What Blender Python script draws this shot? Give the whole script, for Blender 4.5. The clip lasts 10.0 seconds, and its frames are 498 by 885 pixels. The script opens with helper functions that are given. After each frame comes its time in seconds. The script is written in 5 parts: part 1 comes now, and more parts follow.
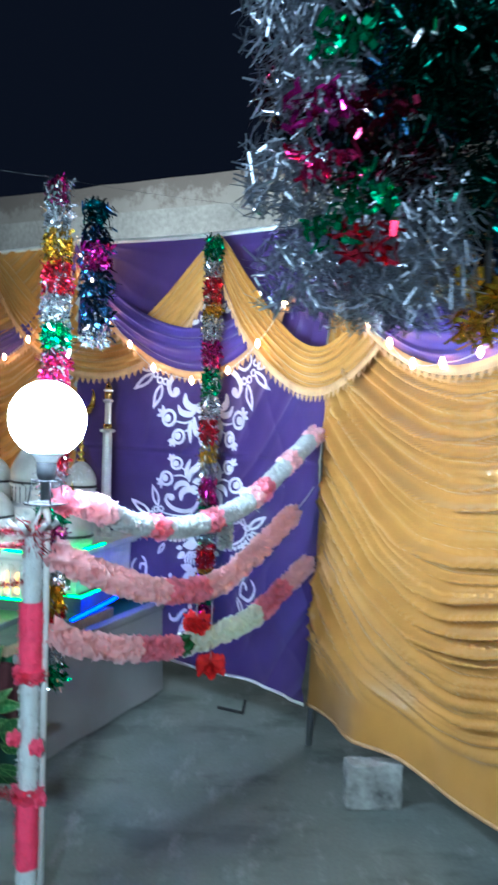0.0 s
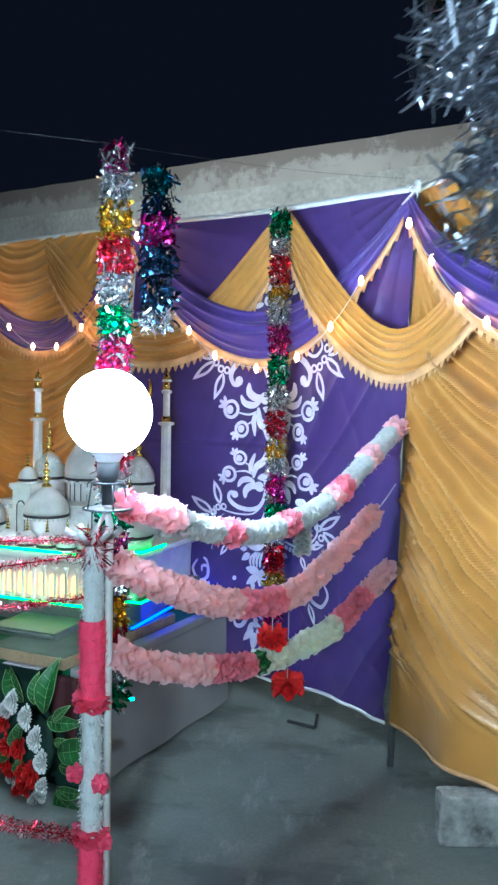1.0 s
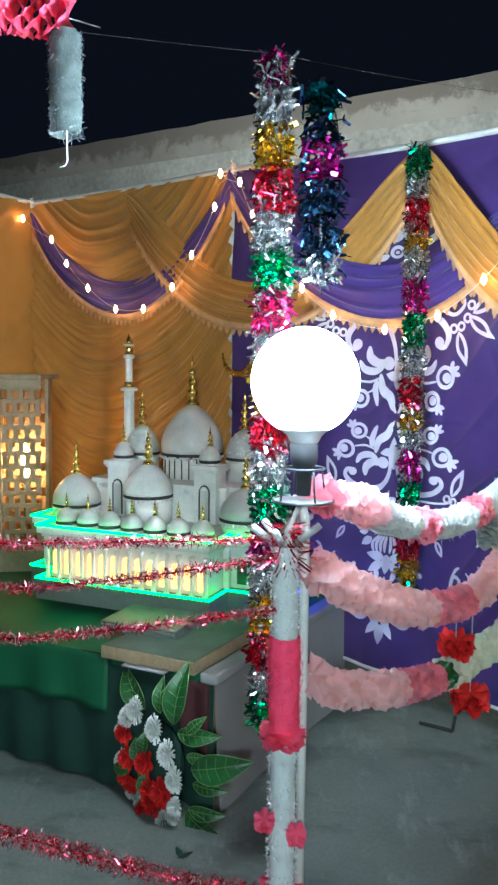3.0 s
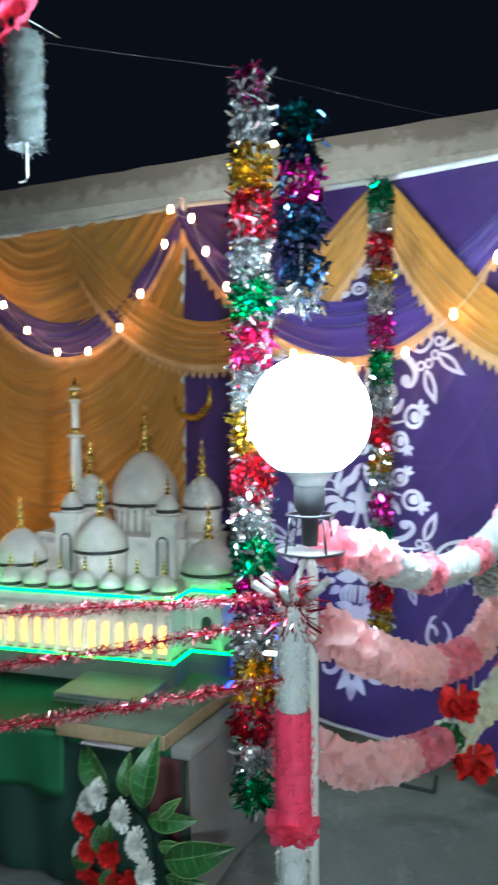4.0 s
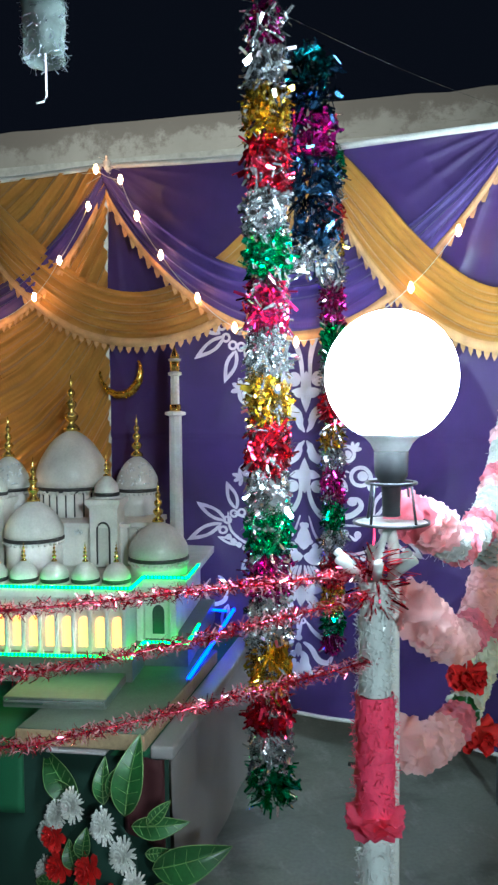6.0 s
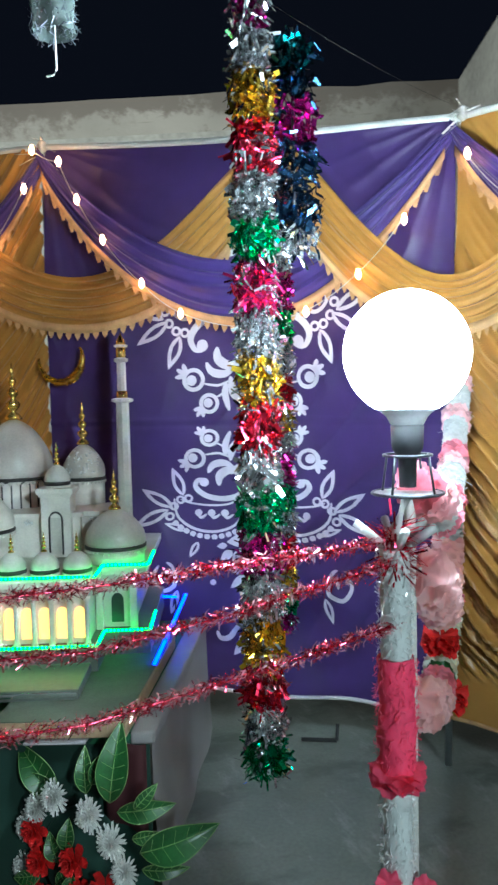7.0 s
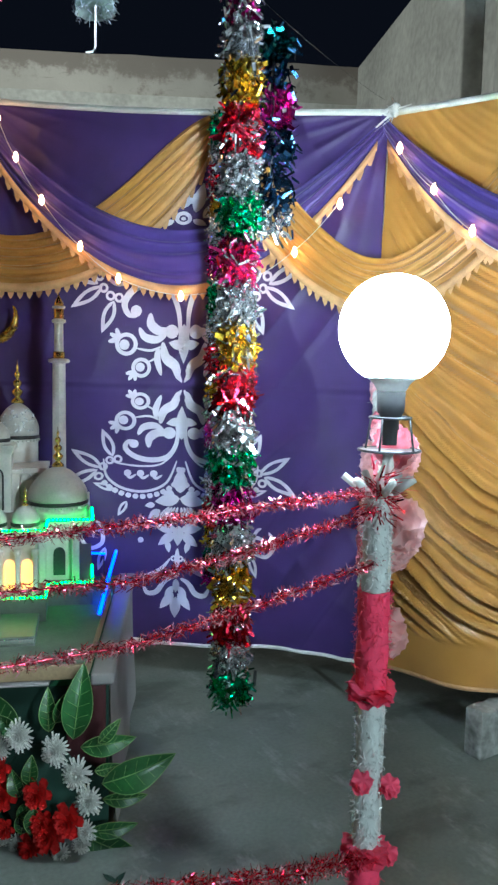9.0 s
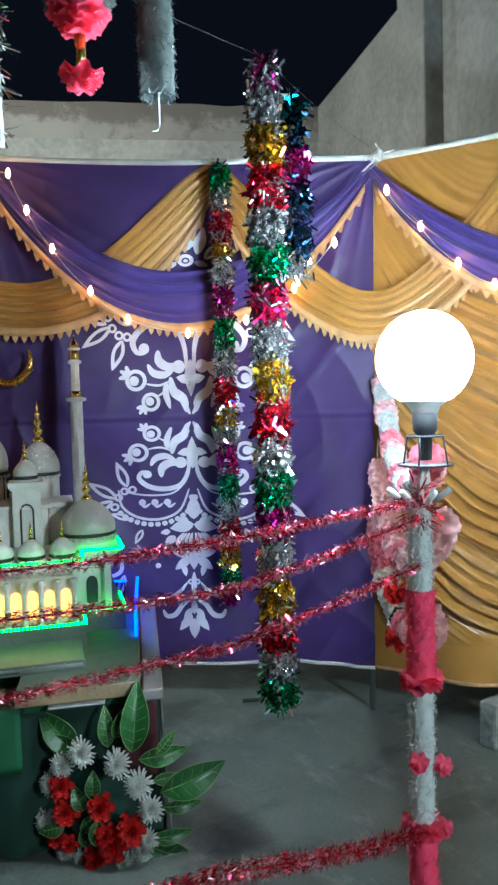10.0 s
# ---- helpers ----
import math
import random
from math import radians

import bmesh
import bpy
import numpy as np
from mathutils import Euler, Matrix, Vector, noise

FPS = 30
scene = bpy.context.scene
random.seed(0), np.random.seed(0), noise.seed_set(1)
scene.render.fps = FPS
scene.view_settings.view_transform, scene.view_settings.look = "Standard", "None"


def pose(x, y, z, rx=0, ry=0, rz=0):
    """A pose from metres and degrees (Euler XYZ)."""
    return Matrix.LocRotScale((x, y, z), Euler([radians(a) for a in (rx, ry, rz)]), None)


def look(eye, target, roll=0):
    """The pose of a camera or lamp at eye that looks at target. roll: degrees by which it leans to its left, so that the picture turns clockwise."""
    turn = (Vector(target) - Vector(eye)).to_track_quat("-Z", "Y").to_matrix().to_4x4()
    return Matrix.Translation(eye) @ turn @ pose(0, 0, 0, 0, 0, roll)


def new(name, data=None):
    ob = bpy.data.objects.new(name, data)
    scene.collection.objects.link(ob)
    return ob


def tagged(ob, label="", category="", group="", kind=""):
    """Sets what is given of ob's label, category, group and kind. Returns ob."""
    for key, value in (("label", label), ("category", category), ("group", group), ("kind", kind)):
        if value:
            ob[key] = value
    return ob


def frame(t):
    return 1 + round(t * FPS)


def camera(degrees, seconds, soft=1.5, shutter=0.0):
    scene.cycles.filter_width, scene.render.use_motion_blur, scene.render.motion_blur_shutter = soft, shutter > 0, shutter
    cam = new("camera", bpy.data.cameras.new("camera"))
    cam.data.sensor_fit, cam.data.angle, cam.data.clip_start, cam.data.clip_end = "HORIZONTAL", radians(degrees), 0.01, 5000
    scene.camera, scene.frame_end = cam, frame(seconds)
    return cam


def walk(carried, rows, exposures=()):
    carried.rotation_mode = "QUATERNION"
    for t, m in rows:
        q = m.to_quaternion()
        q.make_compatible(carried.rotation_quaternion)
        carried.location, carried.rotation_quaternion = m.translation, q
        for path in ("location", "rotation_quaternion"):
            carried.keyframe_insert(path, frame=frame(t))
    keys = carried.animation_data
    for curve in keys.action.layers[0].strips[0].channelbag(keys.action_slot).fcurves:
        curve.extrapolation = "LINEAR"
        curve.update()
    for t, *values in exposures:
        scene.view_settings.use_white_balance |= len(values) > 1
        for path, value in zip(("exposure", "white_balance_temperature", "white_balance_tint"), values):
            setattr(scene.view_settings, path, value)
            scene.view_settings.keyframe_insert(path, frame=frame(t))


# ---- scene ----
cam = camera(35.3, 10.0, soft=2.4, shutter=0.5)
PATH = [
    (0, (0.017, 0.209, 1.427), (0.014, 2.208, 1.353), 1.7),
    (0.5, (-0.034, 0.374, 1.435), (-0.113, 2.372, 1.404), -0.5),
    (1, (-0.087, 0.494, 1.428), (-0.209, 2.487, 1.325), 1.1),
    (1.5, (-0.219, 0.607, 1.428), (-0.288, 2.602, 1.312), 0.8),
    (2, (-0.372, 0.691, 1.438), (-0.416, 2.685, 1.295), -0.2),
    (2.5, (-0.456, 0.743, 1.428), (-0.6, 2.729, 1.239), 0.8),
    (2.7, (-0.48, 0.78, 1.421), (-0.664, 2.762, 1.231), 0.6),
    (3.8, (-0.617, 1.003, 1.414), (-0.727, 2.997, 1.313), -0.1),
    (4, (-0.653, 1.025, 1.394), (-0.653, 3.024, 1.33), -0.4),
    (4.5, (-0.835, 1.058, 1.39), (-0.554, 3.037, 1.331), -1.4),
    (5, (-0.895, 1.05, 1.393), (-0.572, 3.02, 1.276), 0.2),
    (5.2, (-0.912, 1.077, 1.386), (-0.594, 3.048, 1.261), 0.5),
    (6.3, (-1.072, 1.222, 1.345), (-0.628, 3.17, 1.254), -0.5),
    (6.5, (-1.104, 1.229, 1.342), (-0.629, 3.167, 1.205), -0.1),
    (7, (-1.241, 1.234, 1.333), (-0.572, 3.114, 1.209), -1.3),
    (7.5, (-1.389, 1.221, 1.325), (-0.613, 3.056, 1.154), -1.0),
    (8, (-1.441, 1.204, 1.319), (-0.612, 3.016, 1.14), 0.2),
    (8.5, (-1.474, 1.215, 1.316), (-0.608, 3.011, 1.156), 1.4),
    (9, (-1.543, 1.19, 1.322), (-0.561, 2.921, 1.123), 1.2),
    (9.5, (-1.646, 1.15, 1.33), (-0.652, 2.88, 1.193), 0.7),
    (10, (-1.814, 1.132, 1.334), (-0.739, 2.814, 1.203), -1.6),
]
walk(cam, [(t, look(eye, target, roll)) for t, eye, target, roll in PATH],
     exposures=[(0, 0.82, 5200, 3), (1, 0.72, 5350, 3), (2.5, 0.60, 5700, 2), (4, 0.54, 6000, 2), (10, 0.44, 5950, 1)])

# ---- world, lamps ----
world = bpy.data.worlds.new("night_sky")
scene.world = world
world.use_nodes = True
wn = world.node_tree.nodes["Background"]
wn.inputs[0].default_value = (0.25, 0.33, 0.62, 1)
wn.inputs[1].default_value = 0.009

GLOBE = Vector((-0.548, 2.385, 1.395))

# two unseen lamps, added: a wash for the house walls behind the screens, a weak fill behind the walk
for nm, watts, size, tone, at, to in (("added_wall_wash", 88, 0.3, (1.0, 0.98, 0.90), (-1.7, 5.45, 2.12), (0.5, 7.4, 3.9)),
                                      ("added_fill", 74, 0.35, (0.82, 0.96, 1.0), (-0.4, -1.6, 2.2), (-0.5, 3.5, 1.0))):
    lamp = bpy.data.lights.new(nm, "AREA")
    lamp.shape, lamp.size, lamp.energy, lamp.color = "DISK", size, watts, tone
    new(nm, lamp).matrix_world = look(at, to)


# ---- materials ----
def nodes_of(m):
    m.use_nodes = True
    return m.node_tree.nodes, m.node_tree.links, m.node_tree.nodes["Principled BSDF"]


def mat(name, col, rough=0.6, metal=0.0, vary=0.12, scale=8.0, fine=120.0, bump=0.15, dist=0.002, island=0.0, sheen=0.0, spec=0.5, trans=0.0, coat=0.0, thin=0.0, grain=0.5):
    """Surface with broad stains, fine grain and relief; island: variation from piece to piece."""
    m = bpy.data.materials.new(name)
    n, l, b = nodes_of(m)
    tc = n.new("ShaderNodeTexCoord")
    big = n.new("ShaderNodeTexNoise"); big.inputs["Scale"].default_value = scale; big.inputs["Detail"].default_value = 5
    sml = n.new("ShaderNodeTexNoise"); sml.inputs["Scale"].default_value = fine; sml.inputs["Detail"].default_value = 3
    l.new(tc.outputs["Object"], big.inputs["Vector"]); l.new(tc.outputs["Object"], sml.inputs["Vector"])
    add = n.new("ShaderNodeMath"); add.operation = "ADD"
    l.new(big.outputs["Fac"], add.inputs[0])
    half = n.new("ShaderNodeMath"); half.operation = "MULTIPLY"; half.inputs[1].default_value = grain
    l.new(sml.outputs["Fac"], half.inputs[0]); l.new(half.outputs[0], add.inputs[1])
    rng = n.new("ShaderNodeMapRange"); rng.inputs["From Min"].default_value = 0.32 + grain * 0.3; rng.inputs["From Max"].default_value = 0.68 + grain * 0.7
    rng.inputs["To Min"].default_value = 1 - vary * 1.6; rng.inputs["To Max"].default_value = 1 + vary
    l.new(add.outputs[0], rng.inputs["Value"])
    last = rng.outputs[0]
    if island:
        geo = n.new("ShaderNodeNewGeometry")
        r2 = n.new("ShaderNodeMapRange"); r2.inputs["To Min"].default_value = 1 - island; r2.inputs["To Max"].default_value = 1 + island
        l.new(geo.outputs["Random Per Island"], r2.inputs["Value"])
        mu = n.new("ShaderNodeMath"); mu.operation = "MULTIPLY"
        l.new(last, mu.inputs[0]); l.new(r2.outputs[0], mu.inputs[1]); last = mu.outputs[0]
    hsv = n.new("ShaderNodeHueSaturation"); hsv.inputs["Color"].default_value = (*col, 1)
    l.new(last, hsv.inputs["Value"]); l.new(hsv.outputs[0], b.inputs["Base Color"])
    b.inputs["Roughness"].default_value = rough; b.inputs["Metallic"].default_value = metal
    b.inputs["Specular IOR Level"].default_value = spec
    b.inputs["Sheen Weight"].default_value = sheen; b.inputs["Transmission Weight"].default_value = trans
    b.inputs["Coat Weight"].default_value = coat
    if bump:
        bp = n.new("ShaderNodeBump"); bp.inputs["Strength"].default_value = bump; bp.inputs["Distance"].default_value = dist
        l.new(add.outputs[0], bp.inputs["Height"]); l.new(bp.outputs[0], b.inputs["Normal"])
    if thin:
        tr = n.new("ShaderNodeBsdfTranslucent"); l.new(hsv.outputs[0], tr.inputs["Color"])
        mx = n.new("ShaderNodeMixShader"); mx.inputs[0].default_value = thin
        l.new(b.outputs[0], mx.inputs[1]); l.new(tr.outputs[0], mx.inputs[2])
        l.new(mx.outputs[0], n["Material Output"].inputs["Surface"])
    return m


def glow(name, col, strength):
    m = bpy.data.materials.new(name)
    n, l, b = nodes_of(m)
    b.inputs["Base Color"].default_value = (*col, 1)
    b.inputs["Emission Color"].default_value = (*col, 1); b.inputs["Emission Strength"].default_value = strength
    return m


def foil(name, col, rough=0.17):
    return mat(name, col, rough, 0.96, 0.1, 30, 300, 0.0, island=0.5)




def noise_node(n, l, scale, detail, rough=0.5, stretch=(1, 1, 1)):
    """Noise in object space; stretch scales the axes."""
    tc = n.new("ShaderNodeTexCoord"); mp = n.new("ShaderNodeMapping"); tx = n.new("ShaderNodeTexNoise")
    mp.inputs["Scale"].default_value = stretch
    tx.inputs["Scale"].default_value, tx.inputs["Detail"].default_value, tx.inputs["Roughness"].default_value = scale, detail, rough
    l.new(tc.outputs["Object"], mp.inputs["Vector"]); l.new(mp.outputs[0], tx.inputs["Vector"])
    return tx.outputs["Fac"]


def ramp(n, l, src, lo, hi, a, b):
    r = n.new("ShaderNodeMapRange"); r.interpolation_type = "SMOOTHSTEP"
    for key, v in (("From Min", lo), ("From Max", hi), ("To Min", a), ("To Max", b)):
        r.inputs[key].default_value = v
    l.new(src, r.inputs["Value"])
    return r.outputs[0]


def blend(n, l, fac, a, b):
    """Mix two colours (or sockets) by fac."""
    m = n.new("ShaderNodeMix"); m.data_type = "RGBA"
    l.new(fac, m.inputs["Factor"])
    for sock, c in ((m.inputs[6], a), (m.inputs[7], b)):
        if isinstance(c, tuple):
            sock.default_value = (*c, 1)
        else:
            l.new(c, sock)
    return m.outputs[2]


def cement_floor():
    """Worn cement screed: broad damp stains, dusty scuffs, trowel streaks and grit."""
    m = bpy.data.materials.new("concrete_floor")
    n, l, b = nodes_of(m)
    tone = blend(n, l, ramp(n, l, noise_node(n, l, 0.8, 6, 0.6), 0.35, 0.65, 0, 1), (0.152, 0.176, 0.156), (0.208, 0.232, 0.206))
    stain = ramp(n, l, noise_node(n, l, 2.1, 7, 0.62, (1, 1.6, 1)), 0.50, 0.64, 0, 0.75)
    tone = blend(n, l, stain, tone, (0.070, 0.078, 0.070))
    dust = ramp(n, l, noise_node(n, l, 4.3, 8, 0.72, (1.8, 0.7, 1)), 0.52, 0.68, 0, 0.8)
    tone = blend(n, l, dust, tone, (0.29, 0.31, 0.29))
    grit = ramp(n, l, noise_node(n, l, 75, 3), 0.30, 0.72, 0.0, 0.30)
    tone = blend(n, l, grit, tone, (0.09, 0.10, 0.095))
    l.new(tone, b.inputs["Base Color"])
    l.new(ramp(n, l, noise_node(n, l, 3.0, 5), 0.35, 0.7, 0.42, 0.72), b.inputs["Roughness"])
    bp = n.new("ShaderNodeBump"); bp.inputs["Strength"].default_value, bp.inputs["Distance"].default_value = 0.3, 0.004
    l.new(noise_node(n, l, 28, 8, 0.7), bp.inputs["Height"]); l.new(bp.outputs[0], b.inputs["Normal"])
    return m


def stained_coping():
    """Pale plaster band whose upper edge is black with mould and peeling in patches."""
    m = bpy.data.materials.new("weathered_coping")
    n, l, b = nodes_of(m)
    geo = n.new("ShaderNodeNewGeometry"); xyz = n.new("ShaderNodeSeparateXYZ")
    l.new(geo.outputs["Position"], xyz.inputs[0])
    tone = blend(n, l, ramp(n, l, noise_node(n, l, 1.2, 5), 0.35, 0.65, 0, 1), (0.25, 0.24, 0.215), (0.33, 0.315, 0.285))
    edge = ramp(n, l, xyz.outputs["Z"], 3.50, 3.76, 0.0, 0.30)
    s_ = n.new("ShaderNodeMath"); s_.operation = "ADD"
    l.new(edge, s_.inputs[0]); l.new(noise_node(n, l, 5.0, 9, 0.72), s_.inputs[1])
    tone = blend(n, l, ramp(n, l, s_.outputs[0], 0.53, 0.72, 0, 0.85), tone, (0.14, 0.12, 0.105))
    tone = blend(n, l, ramp(n, l, noise_node(n, l, 9, 6, 0.7, (0.25, 0.25, 2.5)), 0.62, 0.70, 0, 0.5), tone, (0.19, 0.17, 0.15))
    l.new(tone, b.inputs["Base Color"]); b.inputs["Roughness"].default_value = 0.9
    bp = n.new("ShaderNodeBump"); bp.inputs["Strength"].default_value, bp.inputs["Distance"].default_value = 0.5, 0.01
    l.new(noise_node(n, l, 14, 7, 0.7), bp.inputs["Height"]); l.new(bp.outputs[0], b.inputs["Normal"])
    return m


M_CONCRETE, M_COPING = cement_floor(), stained_coping()
M_WALL = mat("lime_washed_wall", (0.36, 0.36, 0.335), 0.85, 0, 0.3, 1.1, 22, 0.3, 0.006)
M_PURPLE = mat("purple_satin", (0.050, 0.022, 0.128), 0.48, 0, 0.16, 5, 500, 0.06, 0.001, sheen=0.15, spec=0.45)
M_PURPLE_SWAG = mat("blue_violet_satin", (0.058, 0.030, 0.195), 0.48, 0, 0.12, 6, 500, 0.06, 0.001, sheen=0.2)
M_YELLOW = mat("mustard_satin", (0.46, 0.222, 0.044), 0.36, 0, 0.12, 5, 500, 0.06, 0.001, sheen=0.15)
M_TRIM = mat("peach_fringe", (0.62, 0.36, 0.17), 0.7, 0, 0.2, 20, 400, 0.2)
M_TAPE = mat("white_webbing", (0.75, 0.74, 0.70), 0.8, 0, 0.12, 12, 300, 0.2)
M_PRINT = mat("white_print", (0.72, 0.68, 0.76), 0.5, 0, 0.12, 12, 500, 0.05)
M_CLOTH = mat("white_table_cloth", (0.27, 0.255, 0.25), 0.8, 0, 0.12, 3, 400, 0.15)
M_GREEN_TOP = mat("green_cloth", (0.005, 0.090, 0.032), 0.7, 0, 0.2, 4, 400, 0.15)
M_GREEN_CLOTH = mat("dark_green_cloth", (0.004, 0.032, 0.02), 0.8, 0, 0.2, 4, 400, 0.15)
M_MAROON = mat("dark_maroon_cloth", (0.045, 0.006, 0.008), 0.8, 0, 0.2, 6, 400, 0.15)
M_WOOD = mat("raw_pine_board", (0.30, 0.215, 0.12), 0.6, 0, 0.25, 9, 90, 0.2)
M_TOP_TINT = mat("green_lit_top_tint", (0.105, 0.135, 0.10), 0.75, 0, 0.25, 7, 200, 0.15)
M_LIME = mat("whitewashed_block", (0.33, 0.33, 0.305), 0.9, 0, 0.5, 9, 40, 0.5, 0.006)
M_SLAB = mat("white_marble_slab", (0.115, 0.135, 0.112), 0.4, 0, 0.2, 5, 60, 0.05)
M_MODEL = mat("white_painted_model", (0.74, 0.72, 0.66), 0.4, 0, 0.12, 14, 150, 0.08)
M_DOME = mat("grey_white_dome", (0.60, 0.59, 0.54), 0.32, 0, 0.15, 10, 150, 0.06)
M_BLACKLINE = mat("black_painted_line", (0.03, 0.03, 0.03), 0.5, 0, 0.2)
M_GOLD = mat("gold_plastic", (0.75, 0.50, 0.12), 0.25, 0.9, 0.2, 40, 200, 0.2, 0.001)
M_STEEL = mat("steel_pole", (0.62, 0.63, 0.64), 0.3, 0.9, 0.15, 10, 90, 0.05)
M_DARKMETAL = mat("grey_lamp_collar", (0.05, 0.055, 0.065), 0.35, 0.5, 0.15)
M_SOCKET = mat("black_bulb_holder", (0.018, 0.020, 0.024), 0.6, 0, 0.2, 30)
M_HOUSING = mat("white_bulb_housing", (0.70, 0.72, 0.75), 0.5, 0, 0.1, 30)
M_CLEAR = mat("clear_plastic", (0.75, 0.78, 0.80), 0.35, 0, 0.02, bump=0.0, trans=0.85, spec=0.2)
M_WIRE = mat("dark_wire", (0.03, 0.03, 0.03), 0.6)
M_WHITEWIRE = mat("white_wire", (0.6, 0.6, 0.58), 0.6)
M_BULBGLASS = glow("warm_fairy_bulb", (1.0, 0.47, 0.20), 34)


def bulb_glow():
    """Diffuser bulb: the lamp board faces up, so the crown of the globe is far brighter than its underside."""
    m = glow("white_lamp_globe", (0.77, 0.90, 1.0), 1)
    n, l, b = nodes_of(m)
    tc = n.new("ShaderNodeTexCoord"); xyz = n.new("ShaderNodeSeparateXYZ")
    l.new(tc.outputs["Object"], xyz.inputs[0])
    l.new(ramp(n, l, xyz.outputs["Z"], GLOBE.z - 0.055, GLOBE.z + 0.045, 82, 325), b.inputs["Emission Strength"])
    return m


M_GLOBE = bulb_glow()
M_LED_GREEN = glow("green_led_tube", (0.03, 1.0, 0.12), 6.5)
M_LED_TUBE = glow("green_led_plastic", (0.02, 0.8, 0.12), 0.9)
M_LED_BLUE = glow("blue_led_tube", (0.004, 0.022, 1.0), 15.0)
M_WINDOW = glow("warm_lit_window", (1.0, 0.46, 0.12), 1.8)
F_RED = foil("red_foil", (0.80, 0.03, 0.08))
F_ROPE = foil("rose_red_foil", (0.88, 0.09, 0.17), 0.2)
F_PEARLPINK = mat("pink_glints", (0.90, 0.45, 0.50), 0.2, 0.5, 0.1, 30, 300, 0.0, island=0.3)
F_PEARL = mat("pearl_tinsel", (0.90, 0.93, 0.93), 0.2, 0.2, 0.1, 30, 300, 0.0, island=0.3)
F_PINK = foil("pink_foil", (0.80, 0.03, 0.20))
F_SILVER = foil("silver_foil", (0.80, 0.82, 0.84), 0.14)
F_GOLD = foil("gold_foil", (0.80, 0.52, 0.05))
F_GREEN = foil("green_foil", (0.01, 0.42, 0.17))
F_BLUE = foil("dark_blue_foil", (0.018, 0.050, 0.10), 0.26)
F_TEAL = foil("dark_teal_foil", (0.01, 0.10, 0.11), 0.24)
F_MAGENTA = foil("magenta_foil", (0.62, 0.02, 0.32))
# these two foils carry the shade of the backlit bunch in their colour
F_SHADED_GREEN = foil("shaded_green_foil", (0.006, 0.045, 0.030), 0.2)
F_SHADED_RED = foil("shaded_red_foil", (0.10, 0.006, 0.022), 0.2)
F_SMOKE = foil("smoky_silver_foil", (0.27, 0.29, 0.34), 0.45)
C_WRAP = mat("white_crepe_wrap", (0.66, 0.70, 0.69), 0.5, 0, 0.06, 30, 200, 0.2, island=0)
C_WRAPPINK = mat("hot_pink_crepe_wrap", (1.0, 0.065, 0.165), 0.7, 0, 0.10, 30, 200, 0.2)
C_BLUSH = mat("blush_crepe", (0.95, 0.60, 0.63), 0.75, 0, 0.08, 30, 200, 0.1, island=0.2, thin=0.55)
F_PURPLE = foil("purple_foil", (0.35, 0.04, 0.60))
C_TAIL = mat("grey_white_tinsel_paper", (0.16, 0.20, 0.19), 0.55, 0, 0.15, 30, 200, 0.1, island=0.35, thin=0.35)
C_WHITE = mat("white_crepe", (0.64, 0.675, 0.66), 0.7, 0, 0.08, 30, 200, 0.1, island=0.08, thin=0.45)
C_PEACH = mat("peach_crepe", (1.0, 0.70, 0.70), 0.75, 0, 0.05, 30, 200, 0.1, island=0.05, thin=0.64)
C_ROSE = mat("dark_rose_crepe", (0.88, 0.30, 0.38), 0.75, 0, 0.1, 30, 200, 0.1, island=0.18, thin=0.55)
C_PINK = mat("hot_pink_crepe", (0.98, 0.13, 0.25), 0.65, 0, 0.08, 30, 200, 0.1, island=0.12, thin=0.45)
C_CREAM = mat("cream_green_crepe", (0.92, 0.97, 0.84), 0.75, 0, 0.05, 30, 200, 0.1, island=0.06, thin=0.64)
C_RED = mat("red_petal", (0.70, 0.015, 0.015), 0.6, 0, 0.15, 40, 200, 0.1, island=0.2)
C_LEAF = mat("green_leaf", (0.022, 0.105, 0.025), 0.35, 0, 0.3, 14, 120, 0.15, island=0.2)
C_LEAFEDGE = mat("pale_leaf_rim", (0.17, 0.29, 0.09), 0.5, 0, 0.2)
C_PETAL = mat("white_petal", (0.80, 0.80, 0.76), 0.6, 0, 0.06, 40, 200, 0.1, island=0.06)


# ---- mesh helpers ----
def part(name, bm, material, parent=None, label="", smooth=True):
    me = bpy.data.meshes.new(name)
    if smooth:
        for f in bm.faces:
            f.smooth = True
    bm.to_mesh(me); bm.free()
    me.materials.append(material)
    ob = new(name, me)
    if parent is not None:
        ob.parent = parent
    return tagged(ob, label) if label else ob


def raw(name, verts, faces, material, parent=None, label="", smooth=False, stuff=True):
    me = bpy.data.meshes.new(name)
    me.from_pydata([tuple(v) for v in verts], [], faces)
    if smooth or name.startswith(("crepe", "ruffle", "petals", "rosette")):
        me.polygons.foreach_set("use_smooth", [True] * len(me.polygons))
    me.materials.append(material); me.update()
    ob = new(name, me)
    if parent is not None:
        ob.parent = parent
    if stuff:
        ob["kind"] = "stuff"
    return tagged(ob, label) if label else ob


def thing(name, label, category, group="", kind=""):
    return tagged(new(name), label, category, group, kind)


def grid(fn, nu, nv, thick=0.0):
    """Sheet from fn(a, b) -> Vector, a and b from 0 to 1."""
    bm = bmesh.new()
    vs = [[bm.verts.new(fn(i / nu, j / nv)) for j in range(nv + 1)] for i in range(nu + 1)]
    for i in range(nu):
        for j in range(nv):
            bm.faces.new((vs[i][j], vs[i + 1][j], vs[i + 1][j + 1], vs[i][j + 1]))
    bmesh.ops.recalc_face_normals(bm, faces=bm.faces)
    if thick:
        bmesh.ops.solidify(bm, geom=bm.faces[:], thickness=thick)
    return bm


